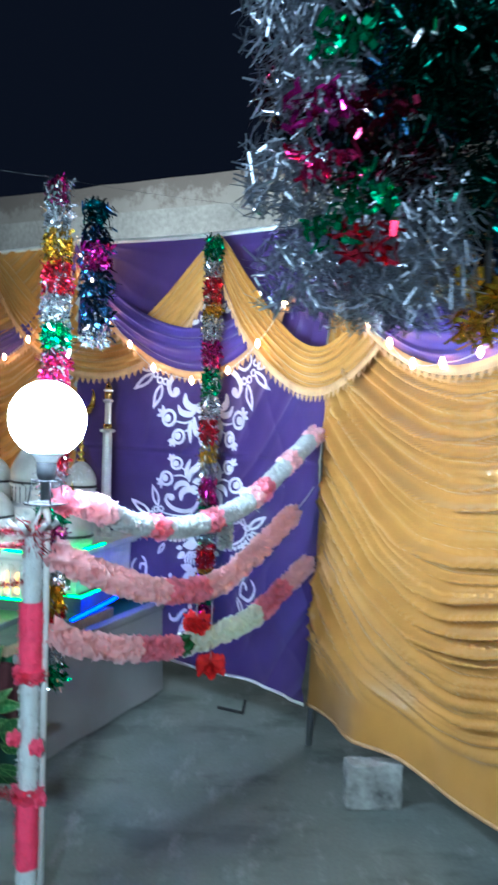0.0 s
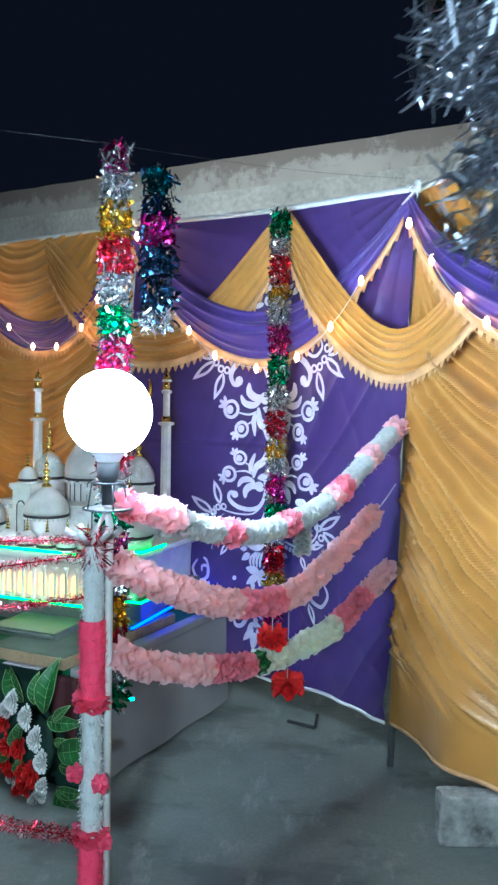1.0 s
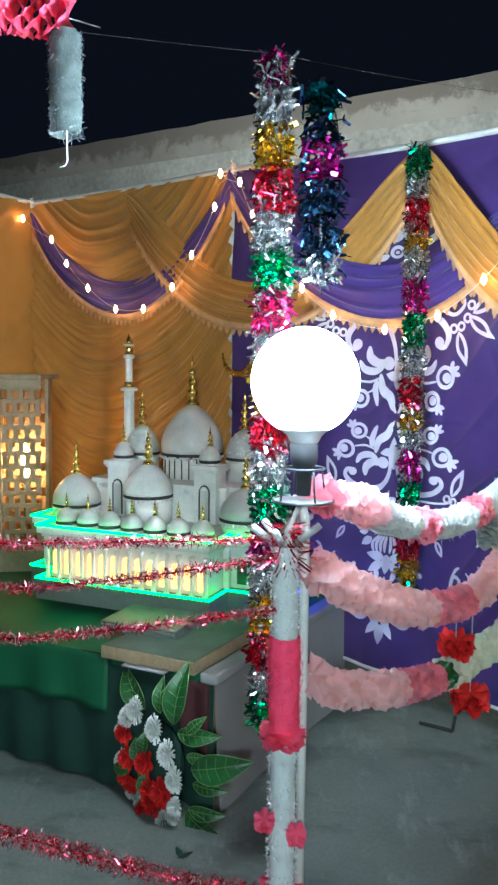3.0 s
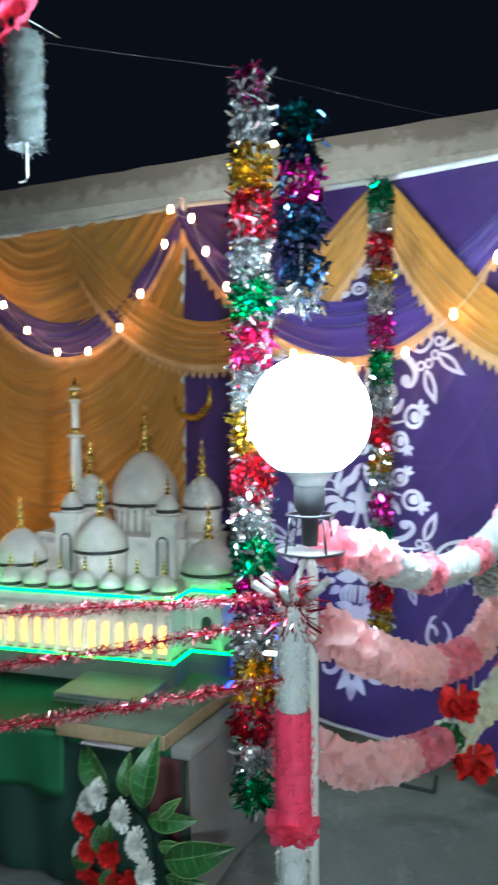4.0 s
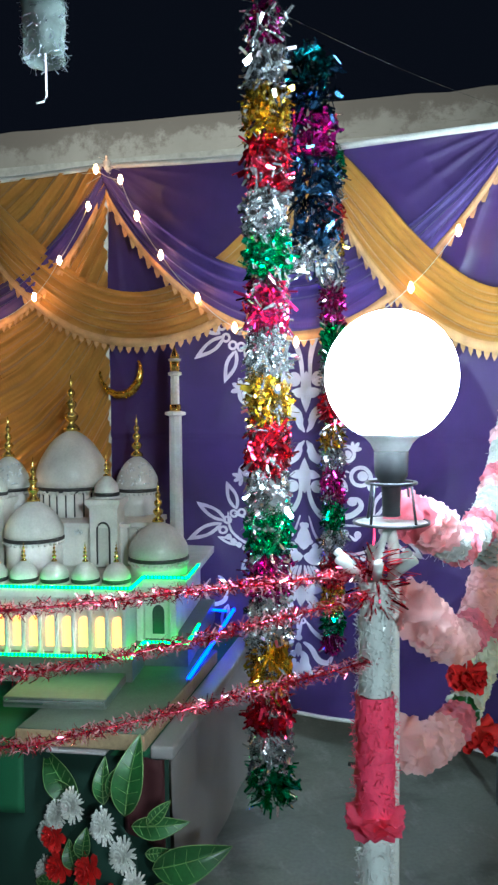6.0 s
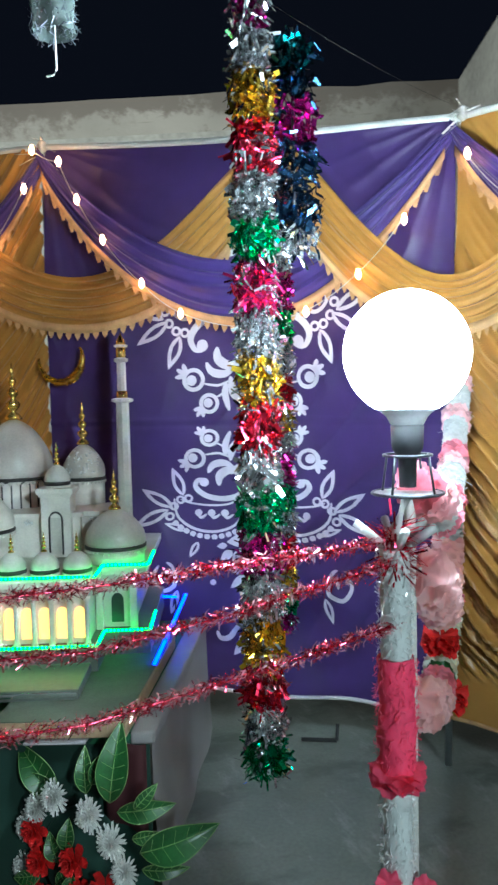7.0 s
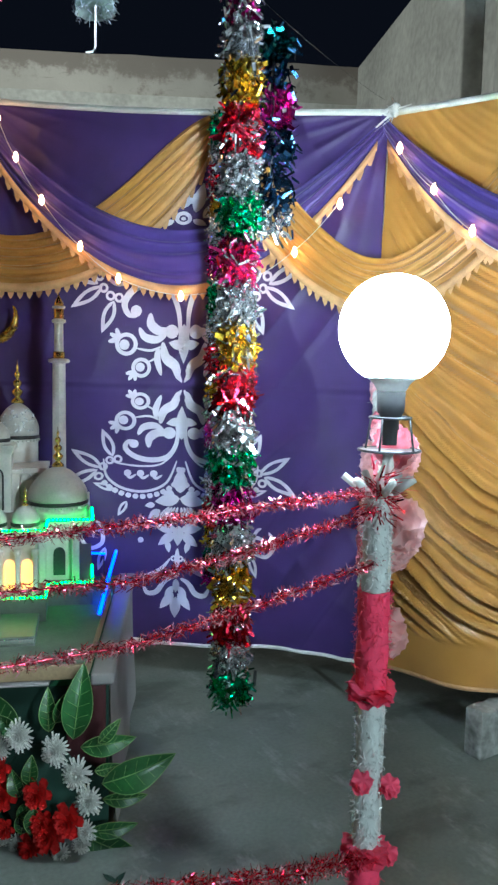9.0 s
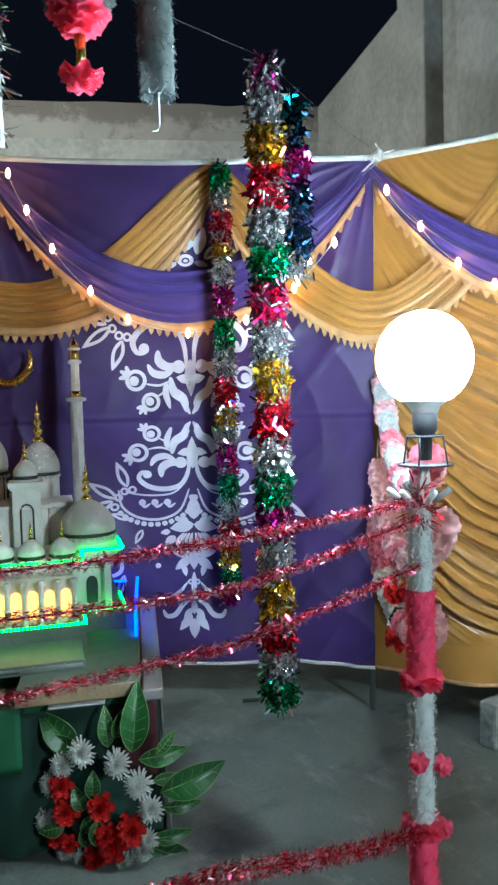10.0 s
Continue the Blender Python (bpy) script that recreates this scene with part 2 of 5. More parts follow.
def box(cx, cy, cz, sx, sy, sz, bevel=0.0, m=None):
    bm = bmesh.new()
    bmesh.ops.create_cube(bm, size=1)
    bmesh.ops.scale(bm, vec=(sx, sy, sz), verts=bm.verts)
    if bevel:
        bmesh.ops.bevel(bm, geom=bm.edges[:], offset=bevel, segments=2, affect="EDGES", profile=0.6)
    bmesh.ops.translate(bm, vec=(cx, cy, cz), verts=bm.verts)
    if m is not None:
        bm.transform(m)
    return bm


def lathe(profile, n=24, centre=(0, 0, 0), m=None):
    """Turned shape: (radius, height) pairs from bottom to top."""
    bm = bmesh.new()
    rings = []
    for r, z in profile:
        r = max(r, 0.0004)
        rings.append([bm.verts.new((centre[0] + r * math.cos(2 * math.pi * k / n), centre[1] + r * math.sin(2 * math.pi * k / n), centre[2] + z)) for k in range(n)])
    for a, b in zip(rings, rings[1:]):
        for k in range(n):
            bm.faces.new((a[k], a[(k + 1) % n], b[(k + 1) % n], b[k]))
    bm.faces.new(rings[0][::-1]); bm.faces.new(rings[-1])
    if m is not None:
        bm.transform(m)
    return bm


def merge(*bms):
    out = bms[0]
    for b in bms[1:]:
        me = bpy.data.meshes.new("joined")
        b.to_mesh(me); b.free()
        out.from_mesh(me)
        bpy.data.meshes.remove(me)
    return out


def tube(points, radius, n=8):
    """Round tube along points; radius a number or a function of 0..1."""
    bm = bmesh.new()
    pts = [Vector(p) for p in points]
    rings = []
    for i, p in enumerate(pts):
        d = (pts[min(i + 1, len(pts) - 1)] - pts[max(i - 1, 0)]).normalized()
        up = Vector((0, 0, 1)) if abs(d.z) < 0.9 else Vector((1, 0, 0))
        x = d.cross(up).normalized(); y = x.cross(d)
        r = radius(i / max(1, len(pts) - 1)) if callable(radius) else radius
        rings.append([bm.verts.new(p + (x * math.cos(2 * math.pi * k / n) + y * math.sin(2 * math.pi * k / n)) * r) for k in range(n)])
    for a, b in zip(rings, rings[1:]):
        for k in range(n):
            bm.faces.new((a[k], a[(k + 1) % n], b[(k + 1) % n], b[k]))
    bm.faces.new(rings[0][::-1]); bm.faces.new(rings[-1])
    bmesh.ops.recalc_face_normals(bm, faces=bm.faces)
    return bm


def along(points, t):
    """Point and direction at the fraction t of a polyline's length."""
    pts = [Vector(p) for p in points]
    lens = [(b - a).length for a, b in zip(pts, pts[1:])]
    s = t * sum(lens)
    for a, b, q in zip(pts, pts[1:], lens):
        if s <= q or (a, b) == (pts[-2], pts[-1]):
            return a.lerp(b, min(1, s / max(q, 1e-9))), (b - a).normalized()
        s -= q
    return pts[-1], (pts[-1] - pts[-2]).normalized()


def catenary(p0, p1, sag, n=24):
    p0, p1 = Vector(p0), Vector(p1)
    return [p0.lerp(p1, k / n) - Vector((0, 0, sag * 4 * (k / n) * (1 - k / n))) for k in range(n + 1)]


def tinsel(points, radius, count, width, rng, droop=0.3, lay=0.6, curl=0.35):
    """Cut foil strips standing off a line: verts and faces of one island per strip."""
    verts, faces = [], []
    for _ in range(count):
        t = rng.random()
        p, d = along(points, t)
        ref = Vector((0, 0, 1)) if abs(d.z) < 0.9 else Vector((1, 0, 0))
        x = d.cross(ref).normalized(); y = x.cross(d)
        a = rng.random() * 2 * math.pi
        out = x * math.cos(a) + y * math.sin(a)
        r = (radius(t) if callable(radius) else radius) * rng.uniform(0.55, 1.05)
        tip_dir = (out + d * rng.uniform(-lay, lay) + Vector((0, 0, -droop * rng.random()))).normalized()
        side = tip_dir.cross(d + Vector((rng.uniform(-1, 1), rng.uniform(-1, 1), rng.uniform(-1, 1))) * 0.8).normalized() * width * rng.uniform(0.5, 1.2) * 0.5
        bend = Vector((rng.uniform(-1, 1), rng.uniform(-1, 1), rng.uniform(-1, 1))) * curl * r
        k = len(verts)
        mid = p + tip_dir * r * 0.55 + bend * 0.4
        tip = p + tip_dir * r + bend
        base = p + tip_dir * r * rng.uniform(0.1, 0.45)
        verts += [base - side, base + side, mid + side, mid - side, tip + side * 0.8, tip - side * 0.8]
        faces += [(k, k + 1, k + 2, k + 3), (k + 3, k + 2, k + 4, k + 5)]
    return verts, faces


def frill(points, radius, rings, rng, teeth=9, depth=0.3):
    """Stack of soft ruffled crepe discs threaded on a line."""
    verts, faces = [], []
    n = 34
    for i in range(rings):
        t = (i + 0.5) / rings
        p, d = along(points, t)
        ref = Vector((0, 0, 1)) if abs(d.z) < 0.9 else Vector((1, 0, 0))
        x = d.cross(ref).normalized(); y = x.cross(d)
        r = (radius(t) if callable(radius) else radius) * rng.uniform(0.92, 1.06)
        k = len(verts)
        verts.append(p)
        lean, ph, ph2 = rng.uniform(-0.35, 0.35), rng.random() * 6.28, rng.random() * 6.28
        lobes = rng.choice((4, 5, 6))
        for ring, fr in ((0, 0.62), (1, 1.0)):
            for j in range(n):
                a = 2 * math.pi * j / n
                jag = 1 + ((0.06 if j % 2 else -0.06) * rng.uniform(0.3, 1.4) if ring else 0) + 0.10 * depth * math.sin(a * lobes + ph2)
                wave = (0.26 if ring else 0.08) * r * depth * 2 * math.sin(a * lobes + ph) + lean * r * fr * 0.4 * math.cos(a + ph2)
                verts.append(p + (x * math.cos(a) + y * math.sin(a)) * r * fr * jag + d * wave)
        for j in range(n):
            j1 = (j + 1) % n
            faces.append((k, k + 1 + j, k + 1 + j1))
            faces.append((k + 1 + j, k + 1 + n + j, k + 1 + n + j1, k + 1 + j1))
    return verts, faces


def sleeve(p0, p1, radius, rng, rough=0.10, n=22, step=0.006):
    """Crumpled paper sleeve round a straight line, one closed skin."""
    p0, p1 = Vector(p0), Vector(p1)
    k = max(3, int((p1 - p0).length / step))
    sd = rng.uniform(0, 50)

    def fn(a, b_):
        q = p0.lerp(p1, b_)
        an = 2 * math.pi * a
        r = radius * (1 + rough * noise.noise(Vector((math.cos(an) * 4 + sd, math.sin(an) * 4, q.z * 60))) + rough * 0.8 * noise.noise(Vector((math.cos(an) * 1.3, math.sin(an) * 1.3 + sd, q.z * 18))))
        return q + Vector((math.cos(an), math.sin(an), 0)) * r
    bm = grid(fn, n, k)
    bmesh.ops.remove_doubles(bm, verts=bm.verts, dist=0.0001)
    return bm


def flakes(points, radius, count, length, width, rng, fill=0.45, droop=0.5, along_line=0.8):
    """Loose curled foil ribbons filling a sleeve round a line; each one an island of two bent quads."""
    verts, faces = [], []
    for _ in range(count):
        t = rng.random()
        p, d = along(points, t)
        ref = Vector((0, 0, 1)) if abs(d.z) < 0.9 else Vector((1, 0, 0))
        x = d.cross(ref).normalized(); y = x.cross(d)
        a = rng.random() * 2 * math.pi
        out = x * math.cos(a) + y * math.sin(a)
        r = (radius(t) if callable(radius) else radius)
        q = p + out * r * (fill + (1 - fill) * rng.random() ** 0.6) * 0.8
        ln = length * rng.uniform(0.5, 1.2)
        w = out * rng.uniform(0.0, 0.9) + d * rng.uniform(-along_line, along_line) + (x * rng.uniform(-1, 1) + y * rng.uniform(-1, 1)) * 0.6 + Vector((0, 0, -droop * rng.random()))
        w.normalize()
        sd = w.cross(Vector((rng.uniform(-1, 1), rng.uniform(-1, 1), rng.uniform(-1, 1)))).normalized()
        nn = w.cross(sd)
        half = sd * width * rng.uniform(0.4, 1.2) * 0.5
        bend = nn * ln * rng.uniform(-0.5, 0.5)
        k = len(verts)
        e0, e1, e2 = q - w * ln * 0.5 + bend * 0.5, q - bend * 0.3, q + w * ln * 0.5 + bend * 0.5
        verts += [e0 - half, e0 + half, e1 + half, e1 - half, e2 + half * 0.8, e2 - half * 0.8]
        faces += [(k, k + 1, k + 2, k + 3), (k + 3, k + 2, k + 4, k + 5)]
    return verts, faces


# ---- ground and walls ----
def ground():
    def fn(a, b):
        x, y = (a - 0.5) * 60, (b - 0.4) * 60
        return Vector((x, y, 0.0))
    tagged(part("ground", grid(fn, 8, 8), M_CONCRETE), "grey cement yard floor with stains and scuffs", "ground", kind="structure")


def wall_run(name, p0, p1, h, thick, label, coping=True):
    """Straight wall from p0 to p1 whose visible face lies on that line; thickness behind it."""
    p0, p1 = Vector((*p0, 0)), Vector((*p1, 0))
    d = (p1 - p0).normalized(); nrm = Vector((-d.y, d.x, 0))
    ang = math.degrees(math.atan2(d.y, d.x))
    ln = (p1 - p0).length
    mid = p0 + d * ln / 2 + nrm * thick / 2
    m = Matrix.Translation((mid.x, mid.y, 0)) @ pose(0, 0, 0, 0, 0, ang)
    w = part(name, box(0, 0, h / 2, ln, thick, h, 0.0, m), M_WALL, smooth=False)
    tagged(w, label, "wall", kind="structure")
    if coping:
        def fn(a, b):
            x = (a - 0.5) * (ln + 0.02)
            jag = noise.noise(Vector((x * 3, b * 3, 1))) * 0.02
            prof = [(-0.5 * thick - 0.035, -0.30), (-0.5 * thick - 0.035, 0.0), (0.5 * thick + 0.03, 0.0), (0.5 * thick + 0.03, -0.30)]
            i = min(3, int(round(b * 3)))
            return Vector((x, prof[i][0], prof[i][1] + (jag if i in (1, 2) else 0.3 * jag)))
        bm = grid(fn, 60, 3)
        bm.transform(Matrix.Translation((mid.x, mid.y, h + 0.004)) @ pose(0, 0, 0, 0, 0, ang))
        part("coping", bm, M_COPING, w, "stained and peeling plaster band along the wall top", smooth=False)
    return w


CORNER = Vector((2.50, 6.64))
ground()
wall_run("wall_back", (-12.0, 8.02 - 0.46 * -12.0 - 0.23), (CORNER.x, CORNER.y), 3.76, 0.23, "pale boundary wall with a stained cracked top band")
SIDE = Vector((-0.355, -0.935))
side_end = CORNER + SIDE * 3.9
side_wall = wall_run("wall_side", (CORNER.x, CORNER.y), (side_end.x, side_end.y), 3.76, 0.23, "pale plastered house wall beside the yard", coping=False)
wall_run("wall_side_return", (side_end.x, side_end.y), (side_end.x + 4.0, side_end.y - 1.6), 3.76, 0.23, "pale plastered house wall turning away from the yard", coping=False)
wall_run("wall_rear", (8.0, -6.5), (-12.0, -6.5), 2.6, 0.23, "plain pale yard wall closing the yard", coping=False)
wall_run("wall_left", (-12.0, -6.5), (-12.0, 13.3), 2.6, 0.23, "plain pale yard wall closing the yard", coping=False)


def on_side(s, z, off=0.0):
    p = CORNER + SIDE * s
    n2 = Vector((SIDE.y, -SIDE.x))
    return Vector((p.x + n2.x * off, p.y + n2.y * off, z))


# pilaster and shallow recess frame on the side wall
for name, s0, s1, o, lab in (("pilaster", 2.06, 2.43, 0.12, "plastered pier standing proud of the wall"), ("door_jamb", 2.82, 3.35, 0.12, "plastered pier beside a dark recess")):
    d2 = math.degrees(math.atan2(SIDE.y, SIDE.x))
    c = (on_side((s0 + s1) / 2, 0, o / 2))
    part(name, box(0, 0, 1.88, abs(s1 - s0), o, 3.74, 0.012, Matrix.Translation((c.x, c.y, 0)) @ pose(0, 0, 0, 0, 0, d2)), M_WALL, side_wall, lab)


# ---- tent cloth screen ----
class Screen:
    """One cloth panel between two posts: p(s, z, off) is a place on it, off in metres towards the yard."""

    def __init__(self, a, b, za, zb, zbot, bulge, front, dip=0.0):
        self.dip = dip
        self.a, self.b, self.za, self.zb, self.zbot, self.bulge = Vector(a), Vector(b), za, zb, zbot, bulge
        d = (self.b - self.a).normalized()
        n = Vector((d.y, -d.x))
        self.n = n * front
        self.w = (self.b - self.a).length

    def lean(self, s, z):
        """The post between the purple and the right-hand yellow screen leans out at its head, and the yellow one with it."""
        up = max(0.0, (z - 0.22) / 2.03)
        if self.dip:
            return self.n * (-0.062 - 0.03 * min(1, s * 3)) * up
        return Vector((0.050, 0.012)) * up * max(0.0, 1 - abs(self.b.x - 0.298) * 9) * max(0.0, s) ** 7

    def top(self, s):
        return self.za + (self.zb - self.za) * s

    def foot(self, s):
        """Height of the hem above its straight line."""
        o = 0.012 * math.sin(s * 7 + self.w) + 0.022 * (1 - s)
        if self.dip:
            o += self.dip * math.exp(-((s - 0.37) / 0.15) ** 2)
        return o

    def p(self, s, z, off=0.0):
        sc = min(1, max(0, s))
        h = (self.top(sc) - z) / (self.top(sc) - self.zbot)
        h = min(1, max(0, h))
        bow = self.bulge * math.sin(math.pi * sc) * (0.35 + 0.65 * math.sin(math.pi * min(1, h * 0.9 + 0.1)))
        if self.dip:
            # foot of the cloth is pushed out where it hangs over a block
            off += 0.10 * math.exp(-((sc - 0.29) / 0.115) ** 2) * max(0.0, 1 - (z - self.zbot) / 0.65) ** 2
        q = self.a.lerp(self.b, s) + self.n * (off - bow)
        # the post between the purple and the yellow screen leans out at its head
        q = q + self.lean(sc, z)
        return Vector((q.x, q.y, z))


PK, PL, PA, PR = (-2.16, 5.24), (-0.93, 4.48), (0.298, 3.525), (1.02, 2.215)
S_LEFT = Screen(PK, PL, 2.33, 2.315, 0.2, 0.05, 1)
S_MID = Screen(PL, PA, 2.315, 2.24, 0.19, 0.15, 1)
S_RIGHT = Screen(PA, PR, 2.24, 2.30, 0.16, 0.03, 1, 0.05)
S_FAR = Screen((-2.75, 3.9), PK, 2.33, 2.33, 0.2, 0.03, 1)


def crease(x):
    """Pinched ridge between wide shallow valleys."""
    return (0.5 + 0.5 * math.cos(x)) ** 2.6


def tucked(sc, q, pitch, amp, s_mid=0.5, seed=1, run=0.7, tight=0.0):
    """Cloth gathered to its posts in uneven tucks: each one overhangs a little, sags away from the post and dies out."""
    rg = random.Random(seed)
    tucks = {i: (rg.random() ** 1.4, rg.uniform(0.25, 1.0) * run, rg.uniform(0.10, 0.24), rg.uniform(0.0, 0.7)) for i in range(-60, 140)}

    def ridge(ph, s, sparse):
        i = math.floor(ph)
        fr = ph - i
        a, ln, lip, start = tucks[i + sparse]
        rise = min(1.0, fr / lip)
        prof = (rise * rise * (3 - 2 * rise)) * max(0.0, 1 - (fr - lip) / (1 - lip)) ** 1.7 if fr > 0 else 0.0
        near = abs(s - s_mid) / max(s_mid, 1 - s_mid)
        fade = max(0.0, min(1.0, (ln + near * 1.1 - 0.12) * 2.2))
        return (0.25 + a) * prof * fade

    def off(s, z):
        h = (sc.top(s) - z) / (sc.top(s) - sc.zbot)
        c = (abs(s - s_mid) / max(s_mid, 1 - s_mid)) ** 2.1
        if tight:
            c = math.exp(-max(s, 0) / tight) + 0.6 * math.exp(-max(1 - s, 0) / tight) + 0.25 * (2 * abs(s - 0.5)) ** 2
        zz = z - q * c + 0.045 * noise.noise(Vector((s * 2.6, z * 2.0, 3 + seed))) + 0.012 * noise.noise(Vector((s * 9, z * 7, seed)))
        env = 1.0 if h < 0.84 else max(0.0, 1 - (h - 0.84) * 11)
        broad = 0.0
        if tight:
            env *= (0.12 + 0.88 * min(1, max(0, (h - 0.20) / 0.14))) * min(1, max(0, s / 0.05)) ** 1.5
            broad = amp * 0.55 * ridge(zz / (pitch * 2.7) + 0.6, s - 0.2, 71)
        o = broad + amp * ridge(zz / pitch, s, 0) + amp * 0.55 * ridge(zz / (pitch * 0.57) + 0.3, s + 0.07, 33)
        return env * o + 0.020 * noise.noise(Vector((s * 3, z * 2.2, 9 + seed))) + 0.004 * noise.noise(Vector((s * 14, z * 9, 2)))
    return off


def smooth_cloth(sc, amp):
    """Loosely hung cloth: slack waves, fine creases, and pleats fanning from both top corners."""
    def off(s, z):
        top = sc.top(s)
        h = (top - z) / (top - sc.zbot)
        broad = math.sin((s * 1.2 + z * 0.9) * 9) * 0.4 + noise.noise(Vector((s * 3, z * 2, 5)))
        fine = (1 - abs(noise.noise(Vector((s * 5 + z * 3.2, z * 2.0 - s * 2.6, 8))) * 2)) ** 3
        o = amp * (broad * (0.3 + h) + 0.35 * fine)
        for corner in (0.0, 1.0):
            dx, dz = abs(s - corner) * sc.w, top - z + 0.02
            dist = math.hypot(dx, dz)
            an = math.atan2(dz, dx)
            o += 0.009 * crease(an * 29 + 2 * corner + 1.5 * math.sin(an * 5)) * math.exp(-dist / 0.50) * min(1, dist * 5)
        # slanting slack folds in the lower half
        o += 0.030 * max(0.0, min(1.0, (1.55 - z) / 0.7)) * (0.3 + 0.7 * s) * noise.noise(Vector((s * 6.5 + z * 2.4, z * 0.9 - s * 0.6, 13)))
        # sharp fold left from storage
        o += 0.0045 * math.exp(-((z - 1.232) / 0.010) ** 2) - 0.003 * math.exp(-((z - 1.214) / 0.010) ** 2)
        # tension creases running down from the far post
        t = (1 - s) * sc.w * 0.62 + (1.75 - z) * 0.78
        u = (1 - s) * sc.w * 0.78 - (1.75 - z) * 0.62
        k = noise.noise(Vector((u * 5.5, t * 1.1, 41)))
        o += 0.024 * (1 - min(1, abs(k) * 3.2)) ** 1.5 * (0.3 + 0.7 * s) * min(1, h * 3) * max(0, min(1, 0.6 + 1.5 * noise.noise(Vector((u * 1.3, t * 1.6, 77)))))
        return o
    return off


def screen_cloth(name, sc, fn, material, label, nu=260, nv=300):
    th = thing(name, label, "fabric screen", "cloth screens round the display")

    def sheet(a, b):
        z = sc.zbot + (sc.top(a) - sc.zbot) * b
        lift = sc.foot(a) * (1 - b) ** 4
        return sc.p(a, z + lift, fn(a, z))
    part("cloth", grid(sheet, nu, nv), material, th)
    # hem along the foot and webbing along the top
    hem = grid(lambda a, b: sc.p(a, sc.zbot - 0.010 + 0.014 * b + sc.foot(a), fn(a, sc.zbot) + 0.004), 60, 1, 0.003)
    part("hem", hem, *((M_TAPE, th, "white stitched hem") if material is M_PURPLE else (M_TRIM, th, "pale stitched hem")))
    web = grid(lambda a, b: sc.p(a, sc.top(a) - 0.006 + 0.022 * b, 0.012), 30, 1, 0.004)
    part("webbing", web, M_TAPE, th, "white top webbing")
    return th


def swag(parent, p0, top_sag, low_sag, gather, material, off, folds, name="swag"):
    """Draped band hung along the mapping p0(a, drop, off); returns the mapping of its lower edge."""
    flat = off if callable(off) else (lambda a: off)

    def depth(a):
        return flat(a) * ease(a)

    def ease(a):
        return 0.42 + 0.58 * min(1, min(a, 1 - a) * 7)

    def upper(a):
        return top_sag * (4 * a * (1 - a)) ** (1.65 if material is M_YELLOW else 1.0)

    def lower(a):
        return gather + (low_sag - gather) * (4 * a * (1 - a)) ** 0.9

    def fn(a, b):
        dr = upper(a) + (lower(a) - upper(a)) * b
        wv = crease(b * folds * 2 * math.pi + 1.4 * math.sin(a * 5 + folds) + 2.2 * noise.noise(Vector((a * 2.5, b * 2.5, flat(0) * 40)))) * (0.5 + abs(noise.noise(Vector((a * 3, b * 7, 5)))) * 1.4)
        body = math.sin(math.pi * min(1, b * 1.1)) * 0.022
        return p0(a, dr, depth(a) + (body + 0.017 * wv) * ease(a))
    part(name, grid(fn, 72, 72), material, parent)
    return lambda a, extra, o: p0(a, lower(a) + extra, depth(a) + 0.012 + o)


def fringe(parent, edge, a0, a1, n):
    """Scalloped braid with little tassels along the lower edge of a swag."""
    bm = grid(lambda a, b: edge(a0 + (a1 - a0) * a, -0.012 + 0.034 * b, 0.010), n, 1, 0.003)
    part("braid", bm, M_TRIM, parent, "peach scalloped braid")
    verts, faces = [], []
    for i in range(n):
        a = a0 + (a1 - a0) * (i + 0.5) / n
        w = (a1 - a0) / n * 0.36
        k = len(verts)
        verts += [edge(a - w, 0.018, 0.012), edge(a + w, 0.018, 0.012), edge(a + w * 0.8, 0.034, 0.014), edge(a, 0.050, 0.015), edge(a - w * 0.8, 0.034, 0.014)]
        faces.append((k, k + 1, k + 2, k + 3, k + 4))
    raw("fringe", verts, faces, M_TRIM, parent)


scr_left = screen_cloth("yellow_screen", S_LEFT, tucked(S_LEFT, 0.62, 0.085, 0.033, 0.42, 2), M_YELLOW, "ruched mustard satin tent screen behind the model")
scr_mid = screen_cloth("purple_screen", S_MID, smooth_cloth(S_MID, 0.019), M_PURPLE, "purple satin tent screen with white floral print")
scr_right = screen_cloth("yellow_screen", S_RIGHT, tucked(S_RIGHT, 0.48, 0.058, 0.064, 0.55, 5, 1.0, 0.20), M_YELLOW, "mustard satin tent screen with sagging ruched folds")
scr_far = screen_cloth("yellow_screen", S_FAR, tucked(S_FAR, 0.4, 0.12, 0.022), M_YELLOW, "mustard satin tent screen closing the corner", 40, 60)


def span(parts):
    """Mapping along several screens: parts is a list of (screen, s_from, s_to)."""
    ws = [abs(b - a) * sc.w for sc, a, b in parts]
    tot = sum(ws)

    def on(a, drop, off):
        q = a * tot
        for (sc, s0, s1), w in zip(parts, ws):
            if q <= w + 1e-9 or sc is parts[-1][0]:
                s = s0 + (s1 - s0) * min(1, max(0, q / w))
                return sc.p(s, sc.top(s) - drop, off)
            q -= w
    if len(parts) == 1:
        return on

    def f(a, drop, off):
        # cloth bridges the corner between two screens in a soft curve
        reach = min(0.16 / tot, a, 1 - a)
        return sum((on(a + reach * k / 5, drop, off) for k in range(-5, 6)), Vector((0, 0, 0))) / 11
    return f


